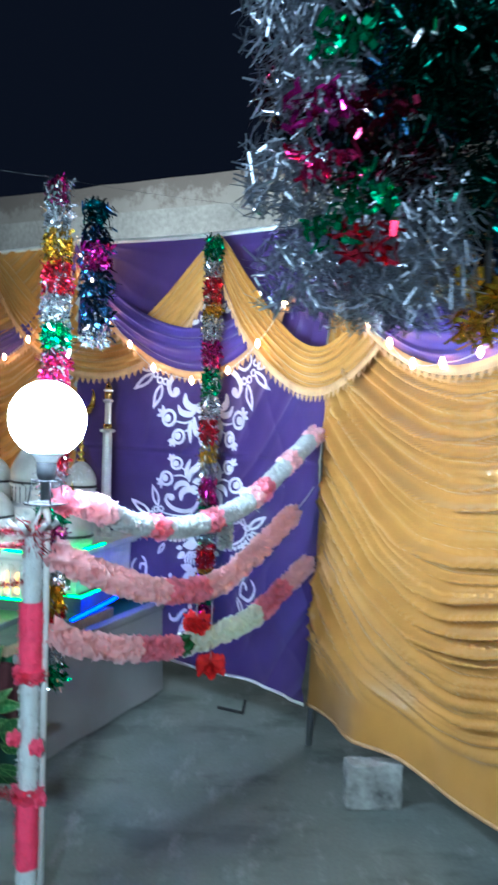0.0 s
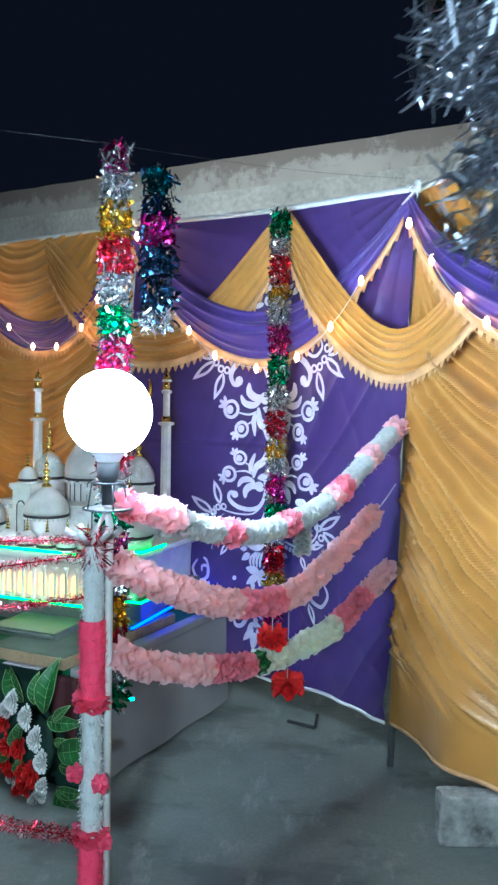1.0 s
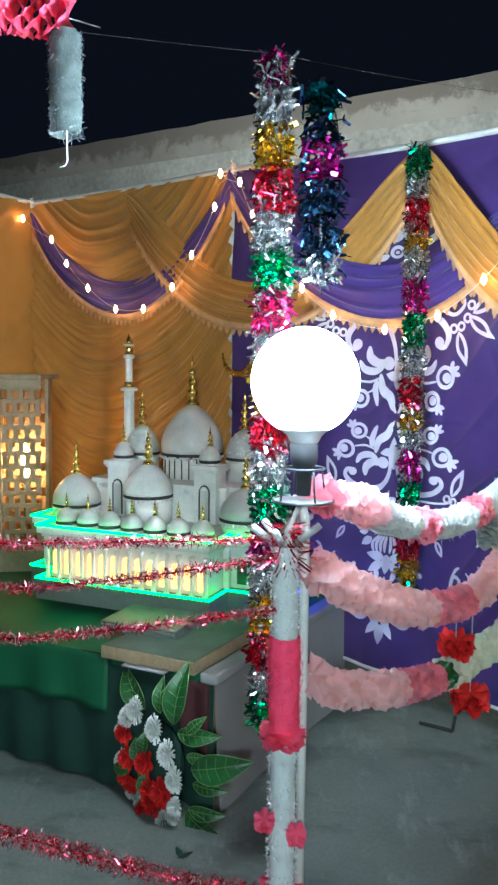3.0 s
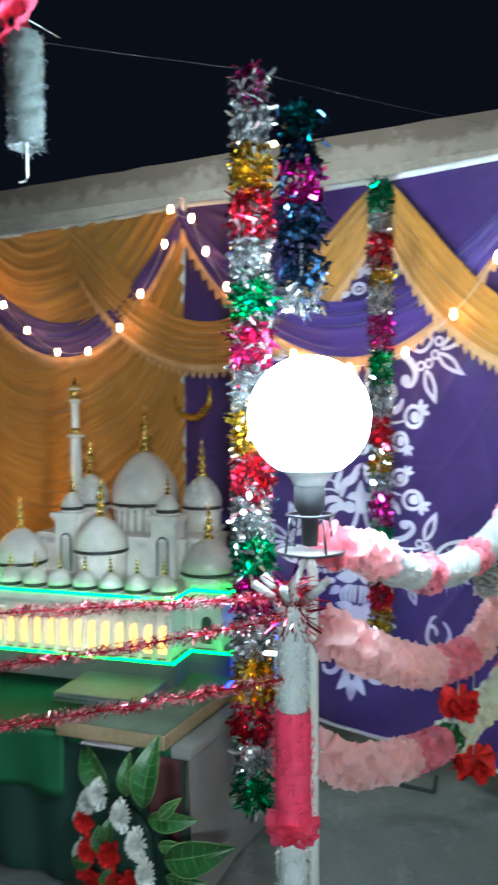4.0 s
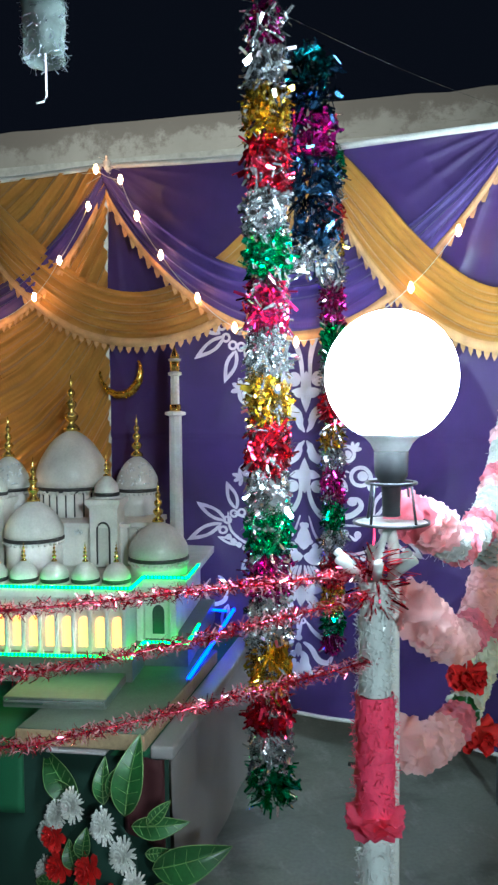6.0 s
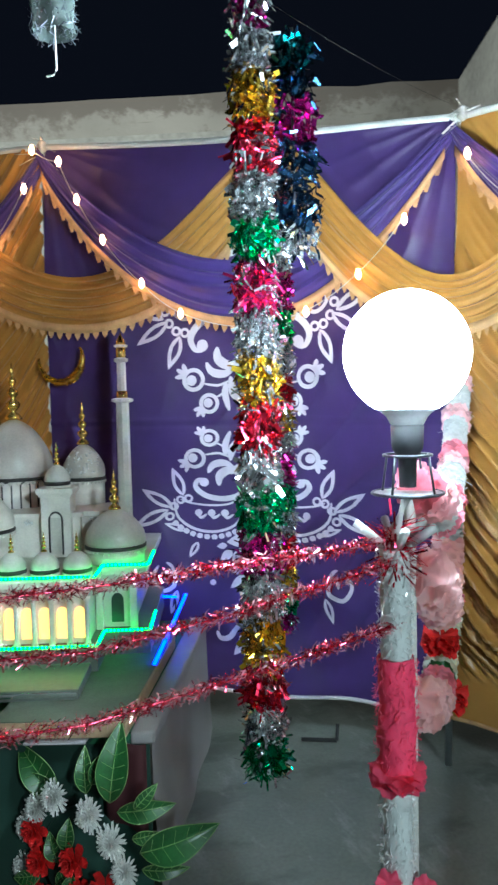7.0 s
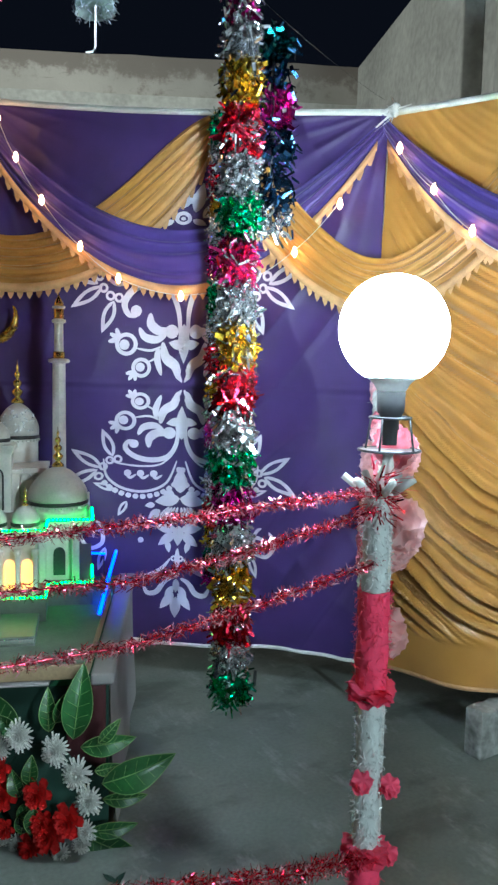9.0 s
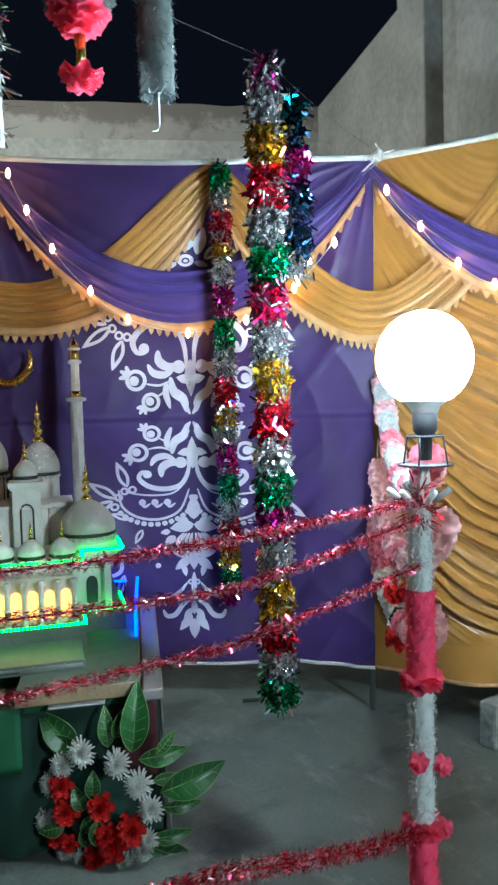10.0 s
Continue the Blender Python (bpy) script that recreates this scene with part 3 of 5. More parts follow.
TIE = 0.60
drapes = [
    (scr_mid, "purple_swag", span([(S_MID, 0.0, 1.0)]), 0.44, 0.665, 0.05, M_PURPLE_SWAG, lambda a: 0.078 - 0.058 * a, 4),
    (scr_left, "yellow_swag", span([(S_LEFT, 0.52, 1.0), (S_MID, 0.0, TIE)]), 0.50, 0.70, 0.13, M_YELLOW, lambda a: 0.036 - 0.026 * a, 6),
    (scr_right, "yellow_swag", span([(S_MID, TIE, 1.0), (S_RIGHT, 0.0, 0.45)]), 0.53, 0.715, 0.13, M_YELLOW, lambda a: 0.085 - 0.045 * a, 6),
    (scr_right, "purple_swag", span([(S_RIGHT, 0.0, 1.15)]), 0.46, 0.68, 0.05, M_PURPLE_SWAG, 0.085, 4),
    (scr_left, "purple_swag", span([(S_LEFT, 0.0, 1.0)]), 0.46, 0.64, 0.10, M_PURPLE_SWAG, 0.022, 4),
]
for par, nm, mp, ts, ls, g, mt, of, fo in drapes:
    edge = swag(par, mp, ts, ls, g, mt, of, fo, nm)
    fringe(par, edge, 0.02, 0.98, 44)

# screen posts with knotted cloth ties
for i, (x, y, z) in enumerate(((*PK, 2.33), (*PL, 2.32), (PA[0] + 0.046, PA[1], 2.25), (*PR, 2.30))):
    po = thing("screen_post", "thin steel tent post with a knotted white tie", "post", "posts of the cloth screens")
    part("pole", tube([(x + 0.012 - (0.046 if i == 2 else 0), y + 0.03, 0), (x + 0.012, y + 0.03, z + 0.01)], 0.013, 10), M_STEEL, po)
    rng = random.Random(i)
    vs, fs = tinsel([(x, y - 0.03, z - 0.03), (x, y - 0.03, z + 0.03)], 0.06, 22, 0.009, rng, 0.9, 0.8, 0.9)
    raw("knot_ends", vs, fs, M_TAPE, po, "frayed white knot ends")
    part("knot", lathe([(0.004, -0.028), (0.015, -0.018), (0.012, 0.0), (0.018, 0.012), (0.004, 0.024)], 12, (x, y - 0.03, z)), M_TAPE, po, "knotted cloth tie")


# ---- white floral print on the purple cloth ----
AXIS, MIDZ, UNIT = 0.517, 1.226, 0.00105
CLOTH_MID = smooth_cloth(S_MID, 0.019)


class Print:
    """Collects flat printed shapes on the cloth, mirrored about the axis."""

    def __init__(self):
        self.verts, self.faces = [], []

    def place(self, u, v):
        # the upper half of the pattern is taller than the lower one
        rise = v * 1.12 - (v - 430) * 0.23 * min(1, max(0, (v - 430) / 170)) if v > 0 else v * 0.962
        s, z = AXIS + u * 1.08 * UNIT / S_MID.w, MIDZ + rise * UNIT
        return S_MID.p(s, z, CLOTH_MID(s, z) + 0.005)

    def strip(self, left, right):
        for sx in (-1, 1):
            k = len(self.verts)
            for a, b_ in zip(left, right):
                self.verts += [self.place(sx * a[0], a[1]), self.place(sx * b_[0], b_[1])]
            for i in range(len(left) - 1):
                self.faces.append((k + 2 * i, k + 2 * i + 1, k + 2 * i + 3, k + 2 * i + 2))

    def stroke(self, pts, width, n=10, power=0.6, tail=0.0):
        """Tapered brush stroke through control points."""
        fine = []
        for i in range(len(pts) - 1):
            p0, p1, p2, p3 = (Vector(pts[max(0, min(len(pts) - 1, j))]) for j in (i - 1, i, i + 1, i + 2))
            for k in range(n):
                t = k / n
                fine.append(0.5 * ((2 * p1) + (p2 - p0) * t + (2 * p0 - 5 * p1 + 4 * p2 - p3) * t * t + (3 * p1 - p0 - 3 * p2 + p3) * t ** 3))
        fine.append(Vector(pts[-1]))
        left, right = [], []
        for i, p in enumerate(fine):
            d = (fine[min(i + 1, len(fine) - 1)] - fine[max(i - 1, 0)]).normalized()
            nn = Vector((-d.y, d.x))
            t = i / (len(fine) - 1)
            w = width * 0.5 * max(tail, math.sin(math.pi * min(0.999, max(0.001, t))) ** power)
            left.append(p + nn * w); right.append(p - nn * w)
        self.strip(left, right)

    def disc(self, c, r, inner=0.0, n=20):
        ring = [(c[0] + r * math.cos(2 * math.pi * k / n), c[1] + r * math.sin(2 * math.pi * k / n)) for k in range(n + 1)]
        hole = [(c[0] + inner * math.cos(2 * math.pi * k / n), c[1] + inner * math.sin(2 * math.pi * k / n)) for k in range(n + 1)]
        self.strip(ring, hole)

    def leaf(self, base, tip, width, hollow=0.45, n=12):
        """Pointed leaf, open in the middle."""
        b0, t0 = Vector(base), Vector(tip)
        d = t0 - b0
        nn = Vector((-d.y, d.x)).normalized()
        for sg in (-1, 1):
            out, inn = [], []
            for k in range(n + 1):
                t = k / n
                w = width * 0.5 * math.sin(math.pi * t ** 0.8) ** 0.9
                hw = hollow * width * 0.5 * max(0, math.sin(math.pi * min(1, max(0, (t - 0.12) / 0.62)))) if hollow else 0
                out.append(b0 + d * t + nn * w * sg); inn.append(b0 + d * t + nn * hw * sg)
            self.strip(out, inn)


def stamp(pr_, name, label):
    """One printed motif as a part of the purple cloth."""
    raw(name, pr_.verts, pr_.faces, M_PRINT, scr_mid, label)
    return Print()


pr = Print()
for f in (1, -1):
    def q(*pts):
        return [(x, y * f) for x, y in pts]
    for b0, t0, w in (((305, 345), (425, 415), 46), ((290, 338), (398, 262), 42), ((250, 290), (292, 178), 44)):
        pr.leaf(*q(b0, t0), w)
    for c in ((300, 372), (286, 332), (262, 306), (232, 300)):
        pr.disc(q(c)[0], 17, 8)
    if f > 0:
        pr.stroke(q((14, 150), (20, 260), (50, 330), (110, 352), (175, 332), (212, 285), (200, 245), (168, 238)), 24, power=0.35)
        pr.disc(q((172, 256))[0], 20)
        pr.stroke(q((8, 310), (60, 372), (150, 378), (230, 345), (272, 372), (268, 405)), 13, power=0.3)
    else:
        pr.stroke(q((14, 150), (18, 225), (48, 282), (105, 300), (168, 288), (204, 255), (196, 228), (170, 224)), 21, power=0.35)
        pr.disc(q((174, 236))[0], 17)
    pr.stroke(q((120, 250), (118, 212), (90, 190), (52, 196)), 34)
    pr.stroke(q((160, 200), (140, 168), (100, 160), (64, 178)), 28)
    pr.disc(q((45, 188))[0], 24)
    pr.leaf(*q((0, 215), (0, 78)), 44, 0)
    pr.leaf(*q((0, 138), (56, 150)), 34, 0)
    pr.stroke(q((78, 152), (66, 100), (30, 70), (18, 22)), 36)
    pr.stroke(q((92, 132), (96, 90), (78, 36)), 24)
    pr.stroke(q((10, 60), (18, 40), (4, 14)), 16)
    pr.disc(q((205, 142))[0], 40, 26); pr.disc(q((212, 140))[0], 18)
    for e in ((262, 178), (268, 150), (240, 196)):
        pr.stroke(q((228, 158), e), 17, 5, 0.5, 0.25)
    pr.stroke(q((168, 128), (120, 122), (84, 136)), 9, power=0.3)
    pr.disc(q((152, 62))[0], 35, 22); pr.disc(q((156, 64))[0], 16)
    for e in ((206, 40), (196, 18), (172, 16)):
        pr.stroke(q((176, 48), e), 15, 5, 0.5, 0.25)
    pr.stroke(q((128, 82), (104, 96), (92, 116)), 8, power=0.3)
    pr = stamp(pr, "scroll_print", "white printed scrolls, pomegranates and pointed leaves")
# open bloom above the upper scrolls
pr.disc((0, 597), 31, 16); pr.disc((0, 597), 9)
pr.leaf((44, 622), (74, 742), 46, 0); pr.leaf((0, 640), (0, 726), 66, 0); pr.leaf((18, 660), (58, 700), 34, 0)
pr.stroke([(6, 712), (14, 745), (26, 786)], 11, tail=0.2); pr.disc((0, 808), 14)
pr.leaf((72, 598), (132, 668), 40, 0.35); pr.leaf((130, 612), (168, 660), 26, 0); pr.leaf((34, 590), (84, 560), 30, 0)
pr = stamp(pr, "bloom_print", "white printed open bloom")
# hanging bloom, its fan of petals and the tail below the lower scrolls
pr.leaf((0, -452), (92, -468), 50, 0); pr.leaf((20, -440), (66, -430), 34, 0); pr.leaf((0, -430), (0, -330), 54, 0)
for k in range(4):
    pr.stroke([(6 + 10 * k, -486), (12 + 17 * k, -520), (10 + 15 * k, -556)], 13, 6, 0.5)
pr.leaf((70, -500), (112, -536), 34, 0); pr.leaf((90, -480), (128, -486), 24, 0)
pr.leaf((0, -560), (0, -640), 40, 0); pr.leaf((10, -575), (84, -566), 40, 0); pr.leaf((14, -590), (72, -640), 36, 0); pr.leaf((40, -620), (30, -668), 22, 0)
pr.disc((136, -622), 11)
pr.stroke([(0, -650), (4, -700), (0, -758)], 14, tail=0.3); pr.disc((12, -690), 12, 5); pr.disc((0, -752), 12)
pr.stroke([(122, -764), (86, -752), (52, -728), (24, -690)], 15)
pr.stroke([(330, -560), (352, -610), (322, -660), (276, -640), (276, -592), (304, -590), (306, -618)], 16, power=0.35)
pr.stroke([(304, -548), (286, -562), (268, -600)], 12)
pr.leaf((262, -655), (288, -752), 30, 0.3); pr.leaf((240, -428), (318, -398), 26, 0.3); pr.leaf((196, -470), (224, -530), 28, 0.3)
pr = stamp(pr, "tail_print", "white printed hanging bloom and tendrils")
# lower medallion: toothed paisley with three commas
arc = [(285, -300), (272, -372), (214, -418), (130, -428), (54, -392), (16, -300)]
pr.stroke(arc, 11, power=0.25)
pr.stroke([(262, -304), (225, -318), (150, -326), (80, -318), (34, -280)], 8, power=0.3)
for k in range(15):
    a = math.radians(188 + k * 9.6)
    cx, cy = 152 + 150 * math.cos(a + 3.14159) * -1, -318 + 122 * math.sin(a)
    pr.stroke([(cx, cy), (152 + (cx - 152) * 1.14, -318 + (cy + 318) * 1.16)], 22, 4, 0.4, 0.55)
for x in (196, 148, 100):
    pr.disc((x, -356), 14, 0)
    pr.stroke([(x + 9, -350), (x - 8, -374), (x - 32, -360)], 12)
pr.stroke([(118, -806), (104, -832), (72, -826), (44, -786), (16, -768)], 20, power=0.4)
pr.leaf((0, -842), (0, -925), 40, 0); pr.leaf((8, -828), (56, -892), 34, 0); pr.leaf((10, -800), (40, -850), 26, 0); pr.leaf((0, -770), (0, -826), 24, 0)
stamp(pr, "paisley_print", "white printed toothed paisley")


blk = thing("concrete_block", "rough pale concrete block under the screen foot", "block")
bmx = box(0, 0, 0.085, 0.205, 0.075, 0.17, 0.010)
bmesh.ops.subdivide_edges(bmx, edges=bmx.edges[:], cuts=6, use_grid_fill=True)
for vv in bmx.verts:
    vv.co += Vector((1, 1, 0.4)) * 0.011 * noise.noise(vv.co * 26) if vv.co.z > 0.01 else Vector((0, 0, 0))
bmx.transform(Matrix.Translation((0.502, 3.035, 0)) @ pose(0, 0, 0, 0, 0, 4))
part("block", bmx, M_LIME, blk)

std = thing("black_stand", "small black metal stand foot on the floor", "stand")
part("bar", tube([(-0.10, 3.92, 0.012), (0.02, 3.86, 0.012)], 0.008, 8), M_WIRE, std)
part("upright", tube([(0.02, 3.86, 0.012), (0.03, 3.87, 0.07)], 0.007, 8), M_WIRE, std)


# ---- table ----
TU, TV = Vector((0.413, 0.911, 0)), Vector((-0.94, 0.341, 0))
TF = Vector((-0.83, 3.20, 0))


def tab(u, v, z):
    q = TF + TU * u + TV * v
    return Vector((q.x, q.y, z))


table = thing("display_table", "long table draped in white and dark green cloth", "table")


def drape_right(a, b):
    sway = 0.005 * math.sin(a * 17) * (1 - b) + 0.02 * (1 - b) ** 2
    q = tab(a * 1.04, -sway, 0.015 + 0.445 * b)
    return q


def drape_front(a, b):
    sway = 0.012 * math.sin(a * 60) * (1 - b) + 0.008 * noise.noise(Vector((a * 14, b * 2, 0)))
    return tab(-sway, 0.004 + a * 1.75, 0.012 + 0.448 * b)


part("side_cloth", grid(drape_right, 60, 16), M_CLOTH, table, "white cloth side")
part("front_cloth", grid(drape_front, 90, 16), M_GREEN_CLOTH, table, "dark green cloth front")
bm = bmesh.new()
tops = [tab(0, -0.004, 0.455), tab(1.04, -0.004, 0.455), tab(0.86, 1.75, 0.455), tab(0, 1.75, 0.455)]
lows = [Vector((p.x, p.y, 0.43)) for p in tops]
v = [bm.verts.new(p) for p in tops + lows]
for f in ((0, 1, 2, 3), (7, 6, 5, 4), (0, 4, 5, 1), (1, 5, 6, 2), (2, 6, 7, 3), (3, 7, 4, 0)):
    bm.faces.new([v[i] for i in f])
bmesh.ops.recalc_face_normals(bm, faces=bm.faces)
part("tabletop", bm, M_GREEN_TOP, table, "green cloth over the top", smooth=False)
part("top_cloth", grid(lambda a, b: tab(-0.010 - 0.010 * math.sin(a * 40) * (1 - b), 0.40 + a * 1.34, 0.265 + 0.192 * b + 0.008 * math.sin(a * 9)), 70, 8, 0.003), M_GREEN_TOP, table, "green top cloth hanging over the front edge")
for u, w in ((0.05, 0.05), (0.95, 0.05), (0.05, 1.68), (0.80, 1.68)):
    p = tab(u, w, 0)
    part("leg", box(p.x, p.y, 0.215, 0.04, 0.04, 0.43, 0.004), M_WOOD, table)

# patch laid on: maroon cloth and the shade of the gap under the table
part("gap_patch", grid(lambda a, b: tab(-0.016 - 0.006 * math.sin(a * 9), 0.012 + 0.105 * a, 0.19 + 0.245 * b + 0.05 * a * (1 - b)), 10, 8, 0.003), M_MAROON, table, "dark patch for the shaded gap and maroon cloth at the corner")
part("cloth_edge", box(-0.0225, 0.52, 0.4445, 0.064, 1.05, 0.035, 0.008, Matrix(((TV.x * -1, TU.x, 0, TF.x), (TV.y * -1, TU.y, 0, TF.y), (0, 0, 1, 0), (0, 0, 0, 1)))), M_CLOTH, table, "white cloth folded over the edge")

# pine board that juts out over the front of the table
R3, D3 = Vector((0.953, -0.303, 0)), Vector((0.303, 0.953, 0))
MA = Matrix(((R3.x, D3.x, 0, -0.912), (R3.y, D3.y, 0, 3.600), (0, 0, 1, 0), (0, 0, 0, 1)))
mb = Matrix(((TV.x * -1, TU.x, 0, TF.x), (TV.y * -1, TU.y, 0, TF.y), (0, 0, 1, 0), (0, 0, 0, 1)))
board = thing("pine_board", "raw pine board laid on the table under the model", "board")
part("plank", box(-0.235, 0.33, 0.479, 0.355, 0.72, 0.042, 0.004, mb), M_WOOD, board)
# thin sheet added: its colour holds the green glow and shade on the board
part("top_tint", box(-0.235, 0.33, 0.5018, 0.345, 0.71, 0.0028, 0.0008, mb), M_TOP_TINT, board, "added sheet tinting the board top with green light and shade")
part("cloth_lip", box(-0.24, -0.02, 0.452, 0.16, 0.05, 0.006, 0.002, mb), M_CLOTH, board, "white paper edge under the board")
slab = thing("marble_slab", "thin pale slab standing under the front of the model", "slab")
part("glitter_edge", box(-0.16, -0.232, 0.519, 0.29, 0.004, 0.014, 0.001, MA), F_SILVER, slab, "silver glitter trim")
part("slab", box(-0.16, -0.02, 0.516, 0.30, 0.42, 0.030, 0.005, MA), M_SLAB, slab, smooth=False)

# ---- model building with domes ----
model = thing("model_mosque", "white model mosque with grey domes, gold finials and lit windows", "model building")
CX = -0.375
Z0, ZR = 0.530, 0.790


def dome_profile(r, h, n=12):
    pts = []
    for i in range(n + 1):
        t = i / n
        a = t * math.pi / 2
        bulge = r * (1 + 0.05 * math.sin(math.pi * min(1, t * 2.2))) * math.cos(a) ** 0.92
        pts.append((max(bulge, 0.001), h * (math.sin(a) * 0.90 + 0.10 * t ** 3)))
    return pts


def dome(x, y, z, r, h, fin, drum=0.0, arches=0, studs=False):
    """Dome on its drum with a dark band, beaded rim and a gold finial."""
    d = part("dome", lathe(dome_profile(r, h), 28, (x, y, z), MA), M_DOME, model)
    part("band", lathe([(r * 1.0, -0.010), (r * 1.04, -0.008), (r * 1.04, 0.0), (r * 1.0, 0.003)], 28, (x, y, z), MA), M_BLACKLINE, d, "black line round the rim")
    n = 30
    vs, fs = [], []
    for k in range(n):
        a = 2 * math.pi * k / n
        q = MA @ Vector((x + r * 1.0 * math.cos(a), y + r * 1.0 * math.sin(a), z - 0.016))
        w = r * 0.075
        b0 = len(vs)
        for sx, sy, sz in ((1, 0, 0), (0, 1, 0), (-1, 0, 0), (0, -1, 0), (0, 0, 1), (0, 0, -1)):
            vs.append(q + Vector((sx, sy, sz)) * w)
        fs += [(b0 + i, b0 + (i + 1) % 4, b0 + 4) for i in range(4)] + [(b0 + (i + 1) % 4, b0 + i, b0 + 5) for i in range(4)]
    raw("beading", vs, fs, M_MODEL, d)
    if drum:
        part("drum", lathe([(r * 0.97, -drum), (r * 0.97, -0.012)], 28, (x, y, z), MA), M_MODEL, d)
        for k in range(arches):
            a = -math.pi / 2 + (k - (arches - 1) / 2) * 0.50
            rr = r * 0.975
            pts = []
            for t in range(11):
                ang = math.pi * t / 10
                u = 0.017 * math.cos(ang); w = 0.014 * math.sin(ang) - 0.026
                pts.append((u, w))
            pts = [(0.017, -drum + 0.004)] + pts + [(-0.017, -drum + 0.004)]
            line = [MA @ Vector((x + rr * math.cos(a + u / rr), y + rr * math.sin(a + u / rr), z + w)) for u, w in pts]
            part("arch_line", tube(line, 0.0028, 5), M_BLACKLINE, d)
    f = fin
    part("finial", lathe([(f * 0.16, 0), (f * 0.14, f * 0.06), (f * 0.05, f * 0.14), (f * 0.12, f * 0.22), (f * 0.13, f * 0.28), (f * 0.04, f * 0.36), (f * 0.10, f * 0.44), (f * 0.10, f * 0.50), (f * 0.03, f * 0.57),
                           (f * 0.07, f * 0.64), (f * 0.07, f * 0.70), (f * 0.02, f * 0.76), (f * 0.035, f * 0.84), (f * 0.01, f * 0.92), (0.001, f)], 12, (x, y, z + h * 0.985), MA), M_GOLD, d, "gold finial")
    if studs:
        rng = random.Random(7)
        vs, fs = [], []
        for k in range(60):
            t, a = rng.uniform(0.1, 0.7), rng.uniform(-2.6, -0.2)
            rr = r * math.cos(t * math.pi / 2) ** 0.92 * 1.04
            q = MA @ Vector((x + rr * math.cos(a), y + rr * math.sin(a), z + h * math.sin(t * math.pi / 2) * 0.92))
            b0 = len(vs)
            for sx, sy, sz in ((1, 0, 0), (0, 1, 0), (-1, 0, 0), (0, -1, 0), (0, 0, 1), (0, 0, -1)):
                vs.append(q + Vector((sx, sy, sz)) * 0.0045)
            fs += [(b0 + i, b0 + (i + 1) % 4, b0 + 4) for i in range(4)] + [(b0 + (i + 1) % 4, b0 + i, b0 + 5) for i in range(4)]
        raw("glitter_studs", vs, fs, F_PEARL, d, "silver glitter studs")
    return d


def plan(front, back, half, wing, inset, z0, z1):
    """Block with a forward middle and set-back wings."""
    pts = [(CX - half, front), (CX + half, front), (CX + half, front + inset), (CX + half + wing, front + inset), (CX + half + wing, back), (CX - half - wing, back), (CX - half - wing, front + inset), (CX - half, front + inset)]
    bm = bmesh.new()
    lo = [bm.verts.new(MA @ Vector((x, y, z0))) for x, y in pts]
    hi = [bm.verts.new(MA @ Vector((x, y, z1))) for x, y in pts]
    bm.faces.new(hi); bm.faces.new(lo[::-1])
    for i in range(8):
        bm.faces.new((lo[i], lo[(i + 1) % 8], hi[(i + 1) % 8], hi[i]))
    return bm


part("plinth", plan(-0.012, 0.86, 0.385, 0.145, 0.155, Z0 - 0.034, Z0 + 0.045), M_SLAB, model, smooth=False)
part("hall", plan(0.05, 0.83, 0.35, 0.12, 0.155, Z0 + 0.045, ZR - 0.025), M_MODEL, model, smooth=False)
part("roof", plan(-0.008, 0.86, 0.381, 0.143, 0.155, ZR - 0.028, ZR - 0.004), M_MODEL, model, smooth=False)
part("cornice", plan(0.008, 0.85, 0.37, 0.135, 0.155, ZR - 0.044, ZR - 0.028), M_DOME, model, smooth=False)

# lit windows between columns along the front and wings
WZ0, WZ1 = Z0 + 0.062, Z0 + 0.155


def window(x, y, w, lit):
    bm = bmesh.new()
    h0, h1 = WZ0, WZ1
    pts = [(-w, h0), (w, h0), (w, h1 - w)] + [(w * math.cos(math.pi * k / 8), h1 - w + w * 1.2 * math.sin(math.pi * k / 8)) for k in range(1, 8)] + [(-w, h1 - w)]
    front = [bm.verts.new(MA @ Vector((x + u, y, z))) for u, z in pts]
    back = [bm.verts.new(MA @ Vector((x + u, y + 0.004, z))) for u, z in pts]
    bm.faces.new(front)
    for i in range(len(pts)):
        j = (i + 1) % len(pts)
        bm.faces.new((front[i], back[i], back[j], front[j]))
    bmesh.ops.recalc_face_normals(bm, faces=bm.faces)
    part("window", bm, M_WINDOW if lit else M_DARKMETAL, model, "warm lit arched window" if lit else "dark arched window", smooth=False)


for k in range(13):
    x = CX - 0.324 + k * 0.054
    window(x, 0.046, 0.017, True)
for k in range(14):
    x = CX - 0.351 + k * 0.054
    part("column", lathe([(0.011, 0), (0.011, 0.01), (0.0075, 0.016), (0.0075, 0.128), (0.012, 0.14), (0.012, 0.152)], 10, (x, 0.022, Z0 + 0.045), MA), M_MODEL, model)
for sx in (-1, 1):
    window(CX + sx * 0.42, 0.201, 0.020, False)
    for q in (0.365, 0.475):
        part("pier", box(CX + sx * q, 0.185, Z0 + 0.125, 0.024, 0.024, 0.16, 0.002, MA), M_MODEL, model)

